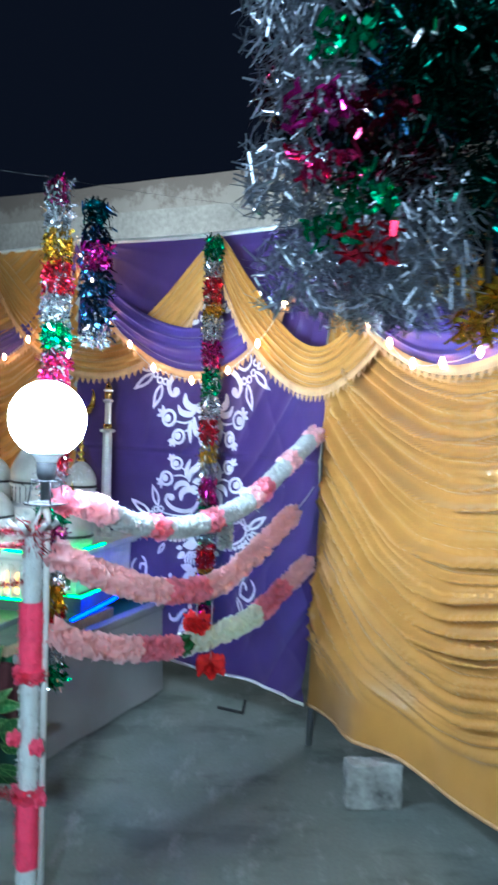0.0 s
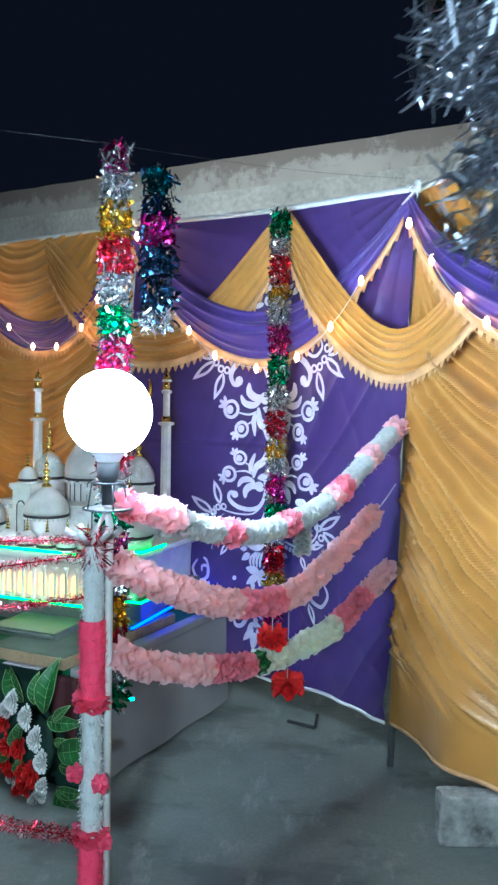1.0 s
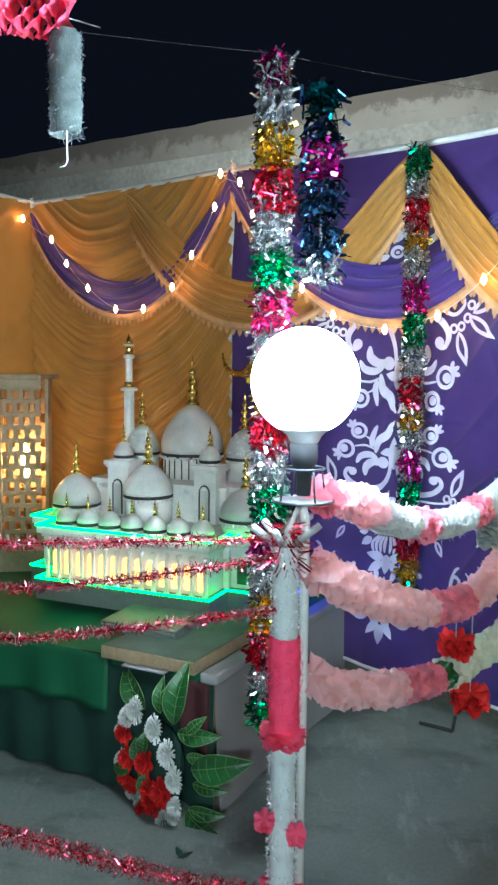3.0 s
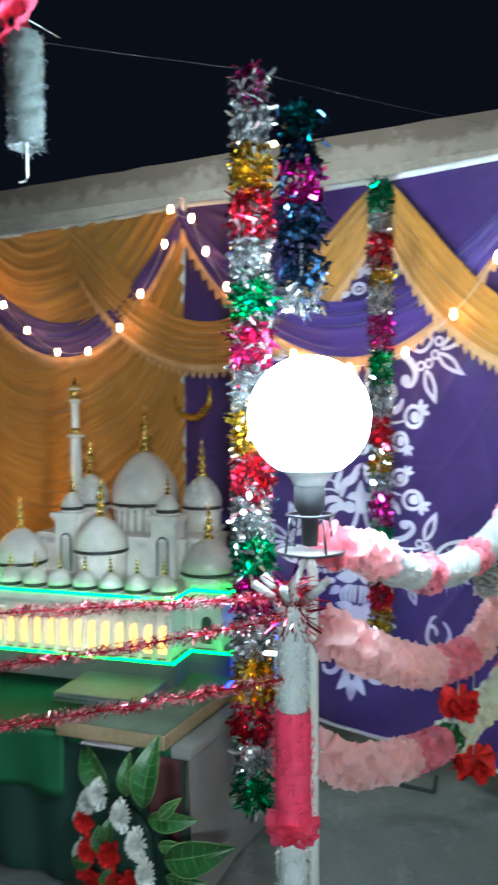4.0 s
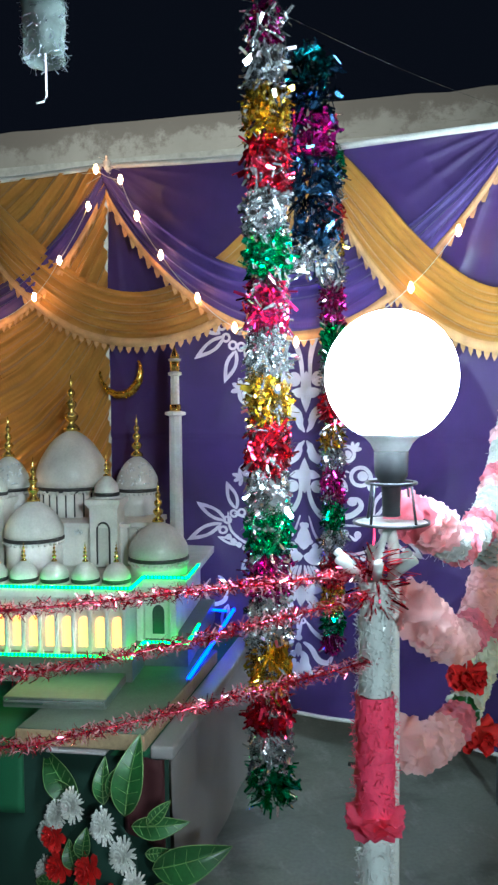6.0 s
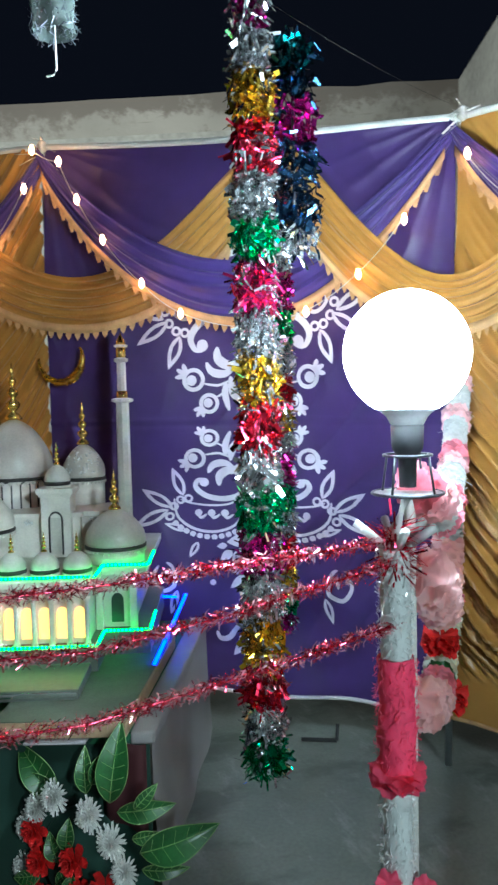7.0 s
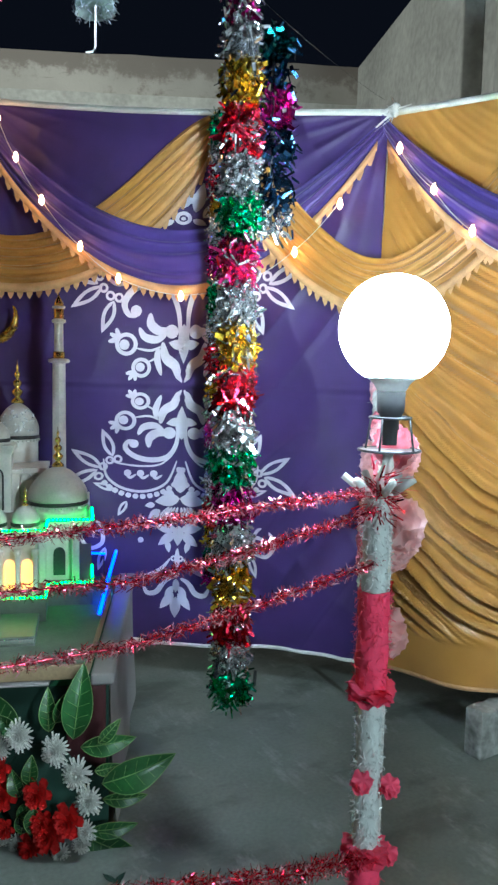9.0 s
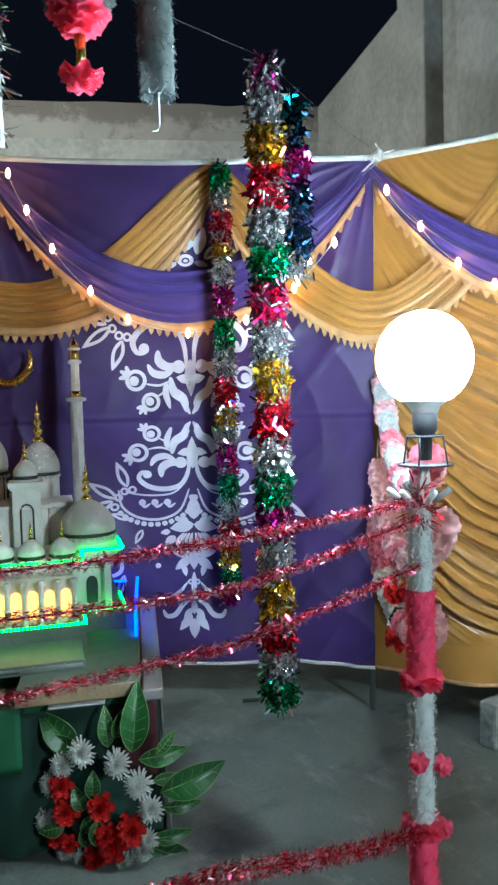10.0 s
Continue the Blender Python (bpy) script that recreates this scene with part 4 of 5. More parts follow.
# set-back wing blocks with a capping slab and a glittering boss
for sx in (-1, 1):
    wb = part("wing_block", box(CX + sx * 0.325, 0.47, 0.845, 0.088, 0.20, 0.15, 0.003, MA), M_MODEL, model, smooth=False)
    part("cap", box(CX + sx * 0.325, 0.47, 0.930, 0.098, 0.21, 0.018, 0.002, MA), M_MODEL, wb, smooth=False)
    part("fascia", box(CX + sx * 0.325, 0.366, 0.908, 0.080, 0.006, 0.022, 0.001, MA), M_DOME, wb, smooth=False)
    for x in (CX + sx * 0.325, CX + sx * 0.105):
        q = MA @ Vector((x, 0.360 if abs(x - CX) > 0.2 else 0.346, 0.908))
        vs, fs = flakes([q + Vector((-0.014, 0, 0)), q + Vector((0.014, 0, 0))], 0.012, 70, 0.009, 0.004, random.Random(int(x * 1000)), 0.1, 0.0)
        raw("boss", vs, fs, F_PEARL, wb, "silver glitter boss")

# upper block, gate towers, domes and minarets
part("upper_block", box(CX, 0.56, 0.855, 0.56, 0.42, 0.14, 0.004, MA), M_MODEL, model, smooth=False)
part("ledge", box(CX, 0.56, 0.93, 0.58, 0.44, 0.016, 0.003, MA), M_MODEL, model, smooth=False)
dome(CX, 0.60, 1.045, 0.135, 0.215, 0.215, 0.11, 7)
for sx in (-1, 1):
    dome(CX + sx * 0.255, 0.60, 1.035, 0.078, 0.125, 0.16, 0.10, 0, True)
    dome(CX + (0.415 if sx > 0 else -0.365), 0.243, 0.845, 0.098, 0.118 if sx > 0 else 0.128, 0.135, 0.055)
dome(CX - 0.02, 0.25, 0.905, 0.098, 0.125, 0.15, 0.115)
for k in range(7):
    dome(CX - 0.287 + k * 0.101, 0.065, ZR + 0.016, 0.044, 0.055, 0.062, 0.018)
for sx in (-1, 1):
    x = CX + sx * 0.205
    tw = part("gate_tower", box(x, 0.36, 0.90, 0.10, 0.10, 0.22, 0.003, MA), M_MODEL, model, smooth=False)
    part("tower_cap", box(x, 0.36, 1.017, 0.125, 0.125, 0.02, 0.003, MA), M_MODEL, tw, smooth=False)
    part("tower_base", box(x, 0.36, 1.004, 0.112, 0.112, 0.012, 0.002, MA), M_MODEL, tw, smooth=False)
    line = [(x - 0.022, 0.308, 0.80), (x - 0.022, 0.308, 0.92)] + [(x - 0.022 * math.cos(math.pi * t / 8), 0.308, 0.92 + 0.026 * math.sin(math.pi * t / 8)) for t in range(1, 8)] + [(x + 0.022, 0.308, 0.92), (x + 0.022, 0.308, 0.80)]
    part("arch_line", tube([MA @ Vector(p) for p in line], 0.0035, 6), M_BLACKLINE, tw)
    part("arch_recess", box(x, 0.309, 0.865, 0.038, 0.004, 0.125, 0.001, MA), M_DOME, tw, smooth=False)
    dome(x, 0.36, 1.045, 0.043, 0.06, 0.08, 0.02)
for x, y in ((0.034, 0.585), (-0.70, 0.60)):
    mn = part("minaret", lathe([(0.034, 0), (0.034, 0.02), (0.026, 0.03), (0.024, 0.53), (0.040, 0.535), (0.040, 0.545), (0.017, 0.55), (0.0165, 0.68), (0.026, 0.684), (0.026, 0.694), (0.016, 0.697), (0.016, 0.735), (0.024, 0.738), (0.024, 0.745)], 8, (x, y, ZR - 0.01), MA), M_MODEL, model, smooth=False)
    part("gallery", lathe([(0.020, 0.546), (0.022, 0.55), (0.022, 0.572), (0.018, 0.575)], 12, (x, y, ZR - 0.01), MA), M_GOLD, mn, "gold gallery ring")
    part("top_ring", lathe([(0.0175, 0.698), (0.019, 0.70), (0.019, 0.733), (0.0175, 0.736)], 12, (x, y, ZR - 0.01), MA), M_GOLD, mn, "gold ring under the cap")
    part("cap", lathe([(0.017, 0.745), (0.018, 0.755), (0.010, 0.772), (0.004, 0.782), (0.001, 0.795)], 12, (x, y, ZR - 0.01), MA), M_GOLD, mn, "gold pointed cap")

# LED rope round plinth and roof
def rope_path(front, half, wing, inset, back, z):
    pts = [(CX - half - wing, back), (CX - half - wing, front + inset), (CX - half, front + inset), (CX - half, front), (CX + half, front), (CX + half, front + inset), (CX + half + wing, front + inset), (CX + half + wing, back)]
    return [MA @ Vector((x, y, z)) for x, y in pts]


for z, q in ((ZR + 0.004, 0.0), (Z0 + 0.052, -0.004)):
    rp = thing("led_rope", "glowing green LED rope round the model building", "light rope", "green LED ropes")
    path_ = rope_path(-0.010 + q, 0.384, 0.146, 0.155, 0.36, z)
    total_ = sum((b_ - a_).length for a_, b_ in zip(path_, path_[1:]))
    part("tube", tube(path_, 0.0042, 8), M_LED_TUBE, rp, "dim green plastic tube")
    steps_ = int(total_ / 0.0125)
    vs, fs = [], []
    for k in range(steps_):
        q = along(path_, (k + 0.5) / steps_)[0]
        b0 = len(vs)
        for ring, (rr, zz) in enumerate(((0.0036, -0.0042), (0.0056, 0.0), (0.0036, 0.0042))):
            vs += [q + Vector((rr * math.cos(math.pi * j / 3), rr * math.sin(math.pi * j / 3), zz)) for j in range(6)]
        for ring in range(2):
            fs += [(b0 + 6 * ring + j, b0 + 6 * ring + (j + 1) % 6, b0 + 6 * ring + 6 + (j + 1) % 6, b0 + 6 * ring + 6 + j) for j in range(6)]
        fs += [tuple(b0 + 5 - j for j in range(6)), tuple(b0 + 12 + j for j in range(6))]
    raw("led_bead", vs, fs, M_LED_GREEN, rp, "bright green LED beads", smooth=True)
bl = thing("led_rope", "glowing blue LED rope on the table edge", "light rope")
part("tube", tube([(-0.735, 3.575, 0.505), (-0.62, 3.83, 0.53), (-0.50, 4.07, 0.58)], 0.006, 8), M_LED_BLUE, bl)
bl = thing("led_rope", "glowing blue LED rope behind the model", "light rope")
part("tube", tube([(-0.61, 4.225, 0.55), (-0.51, 4.165, 0.55)], 0.005, 8), M_LED_BLUE, bl)
part("bracket", tube([(-0.515, 4.17, 0.455), (-0.515, 4.17, 0.55)], 0.003, 6), M_WIRE, bl)

# gold crescent hung on the screen
cr = thing("crescent", "glittering gold crescent hung on the screen", "ornament")
cpts = [Vector((-0.895 + 0.095 * math.cos(a) * 0.83, 4.47 - 0.095 * math.cos(a) * 0.55, 1.49 + 0.095 * math.sin(a))) for a in [math.radians(-180 + 205 * k / 30) for k in range(31)]]
cpts = [p + Vector((0, -0.07, 0)) for p in cpts]
part("crescent_tube", tube(cpts, lambda t: 0.002 + 0.013 * math.sin(math.pi * t) ** 0.8 * (0.5 + 0.9 * t), 10), M_GOLD, cr)
vs, fs = flakes(cpts, lambda t: 0.004 + 0.020 * math.sin(math.pi * t) * (0.5 + 0.8 * t), 900, 0.008, 0.0045, random.Random(3), 0.6, 0.1)
raw("glitter", vs, fs, F_GOLD, cr, "gold glitter")

# ---- pierced lantern box at the end of the table ----
lan = thing("lattice_lantern", "pierced wooden lantern box glowing warm from inside", "lantern")
LCX, LCY, LH, LZ0, LZ1 = -1.93, 4.47, 0.115, 0.456, 1.36
for ang in (0, 90, 180, 270):
    m0 = Matrix.Translation((LCX, LCY, 0)) @ pose(0, 0, 0, 0, 0, ang + 14)
    fr = part("panel_frame", merge(box(-LH + 0.012, -LH, (LZ0 + LZ1) / 2, 0.024, 0.016, LZ1 - LZ0, 0.003, m0), box(0, -LH, LZ1 - 0.02, 2 * LH - 0.048, 0.015, 0.04, 0.003, m0), box(0, -LH, LZ0 + 0.05, 2 * LH - 0.048, 0.015, 0.10, 0.003, m0)), M_WOOD, lan, smooth=False)
    rows = 13
    for r_ in range(rows):
        z = LZ0 + 0.13 + r_ * (LZ1 - LZ0 - 0.17) / (rows - 1)
        part("rail", box(0, -LH, z, 2 * LH - 0.05, 0.010, 0.021, 0.004, m0), M_WOOD, fr, smooth=False)
        for c_ in range(4):
            x = -0.075 + c_ * 0.05 + (0.025 if r_ % 2 else 0)
            if r_ < rows - 1 and abs(x) < LH - 0.02:
                part("slat", box(x, -LH, z + 0.030, 0.022, 0.009, 0.048, 0.002, m0), M_WOOD, fr, smooth=False)
part("lid", box(LCX, LCY, LZ1 + 0.012, 2 * LH + 0.03, 2 * LH + 0.03, 0.024, 0.004), M_WOOD, lan)
part("lamp_core", lathe([(0.006, 0.88), (0.018, 0.90), (0.020, 1.02), (0.006, 1.05)], 16, (LCX, LCY, 0)), glow("warm_lamp_core", (1.0, 0.52, 0.18), 110), lan, "warm glowing bulb inside")
part("bulb_holder", lathe([(0.03, 0.45), (0.03, 0.47), (0.008, 0.48), (0.008, 0.885)], 12, (LCX, LCY, 0)), M_WIRE, lan)


# ---- lamp post ----
PX, PY = -0.580, 2.375
post = thing("lamp_post", "lamp post wrapped in white and pink crepe with glowing globe", "lamp post")
# steel pole coloured white all over to carry its bright highlight
part("pole", tube([(PX + 0.037, PY + 0.012, 0), (PX + 0.037, PY + 0.012, 1.12), (PX + 0.028, PY + 0.010, 1.158)], 0.0095, 12), M_TAPE, post, "bare steel pole with its highlight painted white")
part("foot", lathe([(0.09, 0), (0.09, 0.012), (0.03, 0.022), (0.02, 0.05)], 24, (PX + 0.02, PY + 0.01, 0)), M_DARKMETAL, post)
rng = random.Random(21)
for z0, z1, r, m_, lab in ((0.03, 0.13, 0.0255, C_WHITE, "white crepe wrap"), (0.13, 0.34, 0.030, C_PINK, "hot pink crepe wrap"), (0.34, 0.665, 0.0245, C_WHITE, "white crepe wrap"), (0.69, 0.885, 0.031, C_PINK, "hot pink crepe wrap"), (0.885, 1.07, 0.0255, C_WHITE, "white crepe wrap")):
    part("wrap", sleeve((PX, PY, z0), (PX, PY, z1), r, rng, 0.14 if m_ is C_PINK else 0.08), C_WRAPPINK if m_ is C_PINK else C_WRAP, post, lab)
    vs, fs = flakes([(PX, PY, z0), (PX, PY, z1)], (r + 0.006) / 0.8, int((z1 - z0) * (3400 if m_ is C_WHITE else 3000)), 0.014, 0.0016, rng, 0.80, 0.3)
    raw("tinsel_wrap", vs, fs, F_PEARL if m_ is C_WHITE else C_PINK, post, "thin pearly tinsel" if m_ is C_WHITE else "ragged pink edge")
for z in (0.680, 0.345):
    vs, fs = frill([(PX, PY, z - 0.018), (PX, PY, z + 0.014)], 0.046, 7, rng, 12, 0.3)
    raw("ruffle", vs, fs, C_PINK, post, "pink ruffle")
for dx, dy, z in ((-0.035, -0.02, 0.505), (0.03, -0.028, 0.485), (0.04, -0.02, 0.335)):
    vs, fs = frill([(PX + dx, PY + dy, z - 0.012), (PX + dx, PY + dy - 0.01, z + 0.012)], 0.020, 5, rng, 7, 0.5)
    raw("rosette", vs, fs, C_PINK, post, "small pink rosette")
vs, fs = tinsel([(PX, PY, 1.03), (PX, PY, 1.11)], 0.062, 190, 0.004, rng, 0.3, 0.9)
raw("tinsel_collar", vs, fs, F_RED, post, "red tinsel collar")
for k in range(6):
    a = 2 * math.pi * k / 6 + 0.25
    o = Vector((math.cos(a), math.sin(a), 0.75)).normalized()
    p = Vector((PX, PY, 1.058)) + o * 0.036
    part("straw", tube([p, p + o * 0.05], 0.0075, 8), C_WHITE, post, "white plastic straw end")
LX, LY = GLOBE.x, GLOBE.y
for rr, zz, nm in ((0.060, 1.160, "lamp_tray"), (0.040, 1.224, "upper_ring")):
    part(nm, tube([(LX + rr * math.cos(2 * math.pi * k / 36), LY + rr * math.sin(2 * math.pi * k / 36), zz) for k in range(37)], 0.0026, 7), M_DARKMETAL, post, "thin grey ring")
part("tray_plate", lathe([(0.059, 0), (0.059, 0.0015)], 28, (LX, LY, 1.159)), M_CLEAR, post, "clear plastic plate")
for k in range(4):
    a = math.pi * k / 2 + 0.5
    part("strut", tube([(LX + 0.050 * math.cos(a), LY + 0.050 * math.sin(a), 1.160), (LX + 0.040 * math.cos(a), LY + 0.040 * math.sin(a), 1.224)], 0.0022, 6), M_DARKMETAL, post)
part("socket", lathe([(0.014, 0.0), (0.016, 0.05), (0.026, 0.065), (0.027, 0.075), (0.028, 0.105), (0.02, 0.107)], 24, (LX, LY, 1.170)), M_SOCKET, post, "black bulb holder")
part("housing", lathe([(0.026, 1.274), (0.029, 1.278), (0.034, 1.288), (0.042, 1.296), (0.0525, 1.303)], 28, (LX, LY, 0)), M_HOUSING, post, "flared bulb housing")
part("inner_tube", tube([(PX, PY, 0.0), (PX, PY, 1.10), (LX, LY, 1.157)], 0.012, 10), M_TAPE, post, "white inner tube")
# sphere radius takes in the glare round a much smaller bulb
part("globe", lathe([(0.106 * math.sin(math.pi * (0.165 + 0.835 * k / 20)), -0.106 * math.cos(math.pi * (0.165 + 0.835 * k / 20))) for k in range(20)] + [(0.001, 0.106)], 32, tuple(GLOBE)), M_GLOBE, post, "dazzling white globe widened to the bulb's glare")


# ---- hanging tinsel columns ----
SEQ = {"m": (F_MAGENTA, "magenta"), "s": (F_SILVER, "silver"), "g": (F_GOLD, "gold"), "r": (F_RED, "red"), "e": (F_GREEN, "green"), "p": (F_PINK, "pink"), "b": (F_BLUE, "dark blue"), "t": (F_TEAL, "dark teal"), "u": (F_PURPLE, "purple")}


def column(name, label, x, y, cuts, codes, radius, density, seed, group):
    th = thing(name, label, "tinsel garland", group)
    rg = random.Random(seed)
    part("cord", tube([(x, y, cuts[-1] + 0.02), (x, y, cuts[0] + 0.01)], 0.004, 6), M_WIRE, th)
    for z1, z0, c in zip(cuts, cuts[1:], codes):
        m_, nm = SEQ[c]
        r = radius((z0 + z1) / 2) if callable(radius) else radius
        h = z1 - z0
        seg = [(x, y, z0 + 0.004), (x, y, z1 - 0.002)]
        bulge = rg.uniform(0.92, 1.06)
        vs, fs = flakes(seg, lambda t: r * bulge * (0.84 + 0.22 * math.sin(math.pi * t)), int(h * density * 0.36), 0.046, 0.0125, rg, 0.30, 0.8)
        v2, f2 = tinsel(seg, r * 1.02, int(h * density * 0.09), 0.006, rg, 0.6, 1.4, 0.35)
        fs += [tuple(q + len(vs) for q in f) for f in f2]; vs += v2
        raw("tinsel_tuft", vs, fs, m_, th, nm + " foil tuft")
    r = radius((cuts[0] + cuts[-1]) / 2) if callable(radius) else radius
    vs, fs = flakes([(x, y, cuts[-1]), (x, y, cuts[0])], r * 1.02, int((cuts[0] - cuts[-1]) * density * (0.08 if "b" in codes else 0.2)), 0.040, 0.008, rg, 0.5, 0.9)
    raw("foil_glitter", vs, fs, F_BLUE if "b" in codes else F_SILVER, th, "loose foil strips")
    return th


ZA = (2.185, 2.10, 2.015, 1.91, 1.805, 1.705, 1.615, 1.505, 1.41, 1.307, 1.202, 1.12, 1.03, 0.937, 0.83, 0.733, 0.636, 0.567, 0.478)
column("tinsel_column", "tall hanging tinsel column in bands of coloured foil", -0.645, 2.845, ZA, "msgrseps" + "grsems" + "grse", lambda z: 0.056 - 0.024 * max(0.0, min(1.0, (z - 2.02) / 0.12)) + 0.006 * (z < 0.58), 5200, 3, "hanging tinsel columns")
ZB = (2.235, 2.13, 2.055, 1.935, 1.865, 1.765, 1.63, 1.505, 1.40, 1.275, 1.19, 1.113, 0.996, 0.90, 0.82, 0.69, 0.61, 0.53, 0.46)
column("tinsel_column", "tall hanging tinsel column before the purple screen", -0.175, 3.86, ZB, "esrgsmes" + "rgsmesr" + "gem", 0.048, 4200, 5, "hanging tinsel columns")
ZC = (2.14, 2.05, 1.985, 1.90, 1.80, 1.70, 1.64)
column("tinsel_column", "short bell-shaped hanging tinsel bunch in dark foil", -0.525, 2.90, ZC, "tbmbbs", lambda z: 0.036 + 0.040 * math.sin(min(1.9, (2.14 - z) * 5.0)), 3000, 7, "hanging tinsel columns")

wire = thing("hanging_wire", "thin dark wire strung across the yard", "wire")
part("strand", tube(catenary((-2.6, 2.62, 2.42), (-0.645, 2.845, 2.19), 0.02) + catenary((-0.645, 2.845, 2.19), (0.30, 3.50, 2.275), 0.015)[1:], 0.0005, 5), M_WIRE, wire)

# ---- tinsel tree hanging close to the walk ----
tree = thing("tinsel_bunch", "large hanging bunch of silver, green and red tinsel with baubles", "tinsel garland")
rg = random.Random(12)
TX, TY = 0.315, 1.22
for k in range(120):
    a, f, u = rg.uniform(0, 2 * math.pi), rg.random(), math.sqrt(rg.random())
    z = 2.44 - 0.84 * f
    rim = 0.17 + 0.12 * math.sin(math.pi * min(1, 0.30 + f * 0.62))
    q = Vector((TX + rim * u * math.cos(a), TY + rim * u * 0.8 * math.sin(a), z))
    # shade painted in: dark foils for the backlit body, silver for the lit rim
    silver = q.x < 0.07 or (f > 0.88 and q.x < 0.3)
    m_, nm = (F_SMOKE, "smoky silver") if silver else ((F_SHADED_GREEN, "shaded green"), (F_SHADED_RED, "maroon"), (F_SHADED_GREEN, "shaded green"), (F_BLUE, "dark blue"))[k % 4]
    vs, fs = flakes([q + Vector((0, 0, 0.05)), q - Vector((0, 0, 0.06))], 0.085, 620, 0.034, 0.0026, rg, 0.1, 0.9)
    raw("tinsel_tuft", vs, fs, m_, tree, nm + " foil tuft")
    if k % 4 == 0:
        vs, fs = flakes([q + Vector((0, 0, 0.05)), q - Vector((0, 0, 0.06))], 0.09, 26, 0.030, 0.006, rg, 0.3, 0.9)
        raw("foil_glitter", vs, fs, *((F_SILVER, tree, "loose silver strips") if k % 8 else (F_GREEN, tree, "loose green strips")))
for x, z, m_, nm in ((0.075, 1.73, F_MAGENTA, "magenta"), (0.085, 1.675, F_PINK, "pink"), (0.090, 1.615, F_GREEN, "green"), (0.125, 1.65, F_GREEN, "green"), (0.135, 1.73, F_SHADED_RED, "maroon"), (0.13, 1.60, F_RED, "red"), (0.10, 1.80, F_GREEN, "green")):
    vs, fs = flakes([(x, 0.985, z + 0.015), (x, 0.985, z - 0.02)], 0.046, 46, 0.022, 0.007, rg, 0.2, 0.8)
    raw("tinsel_tuft", vs, fs, m_, tree, nm + " foil tuft")
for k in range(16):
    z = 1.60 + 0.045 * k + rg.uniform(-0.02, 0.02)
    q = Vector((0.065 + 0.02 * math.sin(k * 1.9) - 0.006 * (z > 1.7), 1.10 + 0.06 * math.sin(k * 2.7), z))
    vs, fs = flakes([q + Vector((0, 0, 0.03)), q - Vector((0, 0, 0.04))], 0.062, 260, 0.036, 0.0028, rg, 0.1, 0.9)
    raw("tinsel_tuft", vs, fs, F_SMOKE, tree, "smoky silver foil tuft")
q = Vector((TX + 0.02, TY + 0.02, 1.56))
vs, fs = flakes([q + Vector((0, 0, 0.05)), q - Vector((0, 0, 0.03))], 0.08, 200, 0.05, 0.007, rg, 0.2, 1.2)
raw("tinsel_tuft", vs, fs, F_GOLD, tree, "gold foil tuft")
for k in range(9):
    a = 2.1 * k + 2.6
    q = (TX + 0.20 * math.cos(a), TY + 0.17 * math.sin(a), 1.62 + 0.07 * k)
    part("bauble", lathe([(0.022 * math.sin(math.pi * i / 10), -0.022 * math.cos(math.pi * i / 10)) for i in range(11)], 14, q), (F_RED, F_GOLD, F_PINK)[k % 3], tree, "shiny bauble")
part("cord", tube([(TX, TY, 1.6), (TX, TY, 2.42), (side_end.x - 0.02, side_end.y + 0.12, 3.30)], 0.004, 6), M_WIRE, tree)

# ---- crepe garlands from the lamp post to the screen ----
def garland(label, line, bands, radius, seed):
    th = thing("crepe_garland", label, "garland", "crepe garlands on the lamp post")
    rg2 = random.Random(seed)
    pts = [Vector(p) for p in line]
    fine = []
    for i in range(len(pts) - 1):
        p0, p1, p2, p3 = pts[max(i - 1, 0)], pts[i], pts[i + 1], pts[min(i + 2, len(pts) - 1)]
        for k in range(8):
            t = k / 8
            fine.append(0.5 * ((2 * p1) + (p2 - p0) * t + (2 * p0 - 5 * p1 + 4 * p2 - p3) * t * t + (3 * p1 - p0 - 3 * p2 + p3) * t ** 3))
    fine.append(pts[-1])
    total = sum((b - a).length for a, b in zip(fine, fine[1:]))
    part("string", tube([p + Vector((0, 0, 0.0)) for p in fine], 0.0025, 5), M_WHITEWIRE, th)
    for t0, t1, m_, lab in bands:
        seg = [along(fine, t0 + (t1 - t0) * k / 10)[0] for k in range(11)]
        n = max(3, int(total * (t1 - t0) / (0.006 if m_ is C_WHITE else 0.012)))
        vs, fs = frill(seg, (lambda t: radius * (0.88 + 0.14 * math.sin(t * 40 + t0 * 90))) if m_ is not C_WHITE else radius * 0.80, n, rg2, 9, 0.55 if m_ is not C_WHITE else 0.30)
        raw("crepe_tuft", vs, fs, m_, th, lab)
        if m_ is C_WHITE:
            vs, fs = tinsel(seg, radius * 1.05, int(420 * total * (t1 - t0)), 0.0018, rg2, 0.1, 0.9)
            raw("tinsel_wrap", vs, fs, F_PEARL, th, "silver tinsel threads")
    return th


def bands_of(seq):
    n = sum(w for w, _, _ in seq)
    out, t = [], 0.0
    for w, m_, lab in seq:
        out.append((t / n, (t + w) / n, m_, lab)); t += w
    return out


W, P_, R_, CR = (C_WHITE, "white crepe"), (C_PEACH, "peach crepe"), (C_ROSE, "dark rose crepe"), (C_CREAM, "cream and green crepe")
K_ = (C_BLUSH, "blush pink crepe")
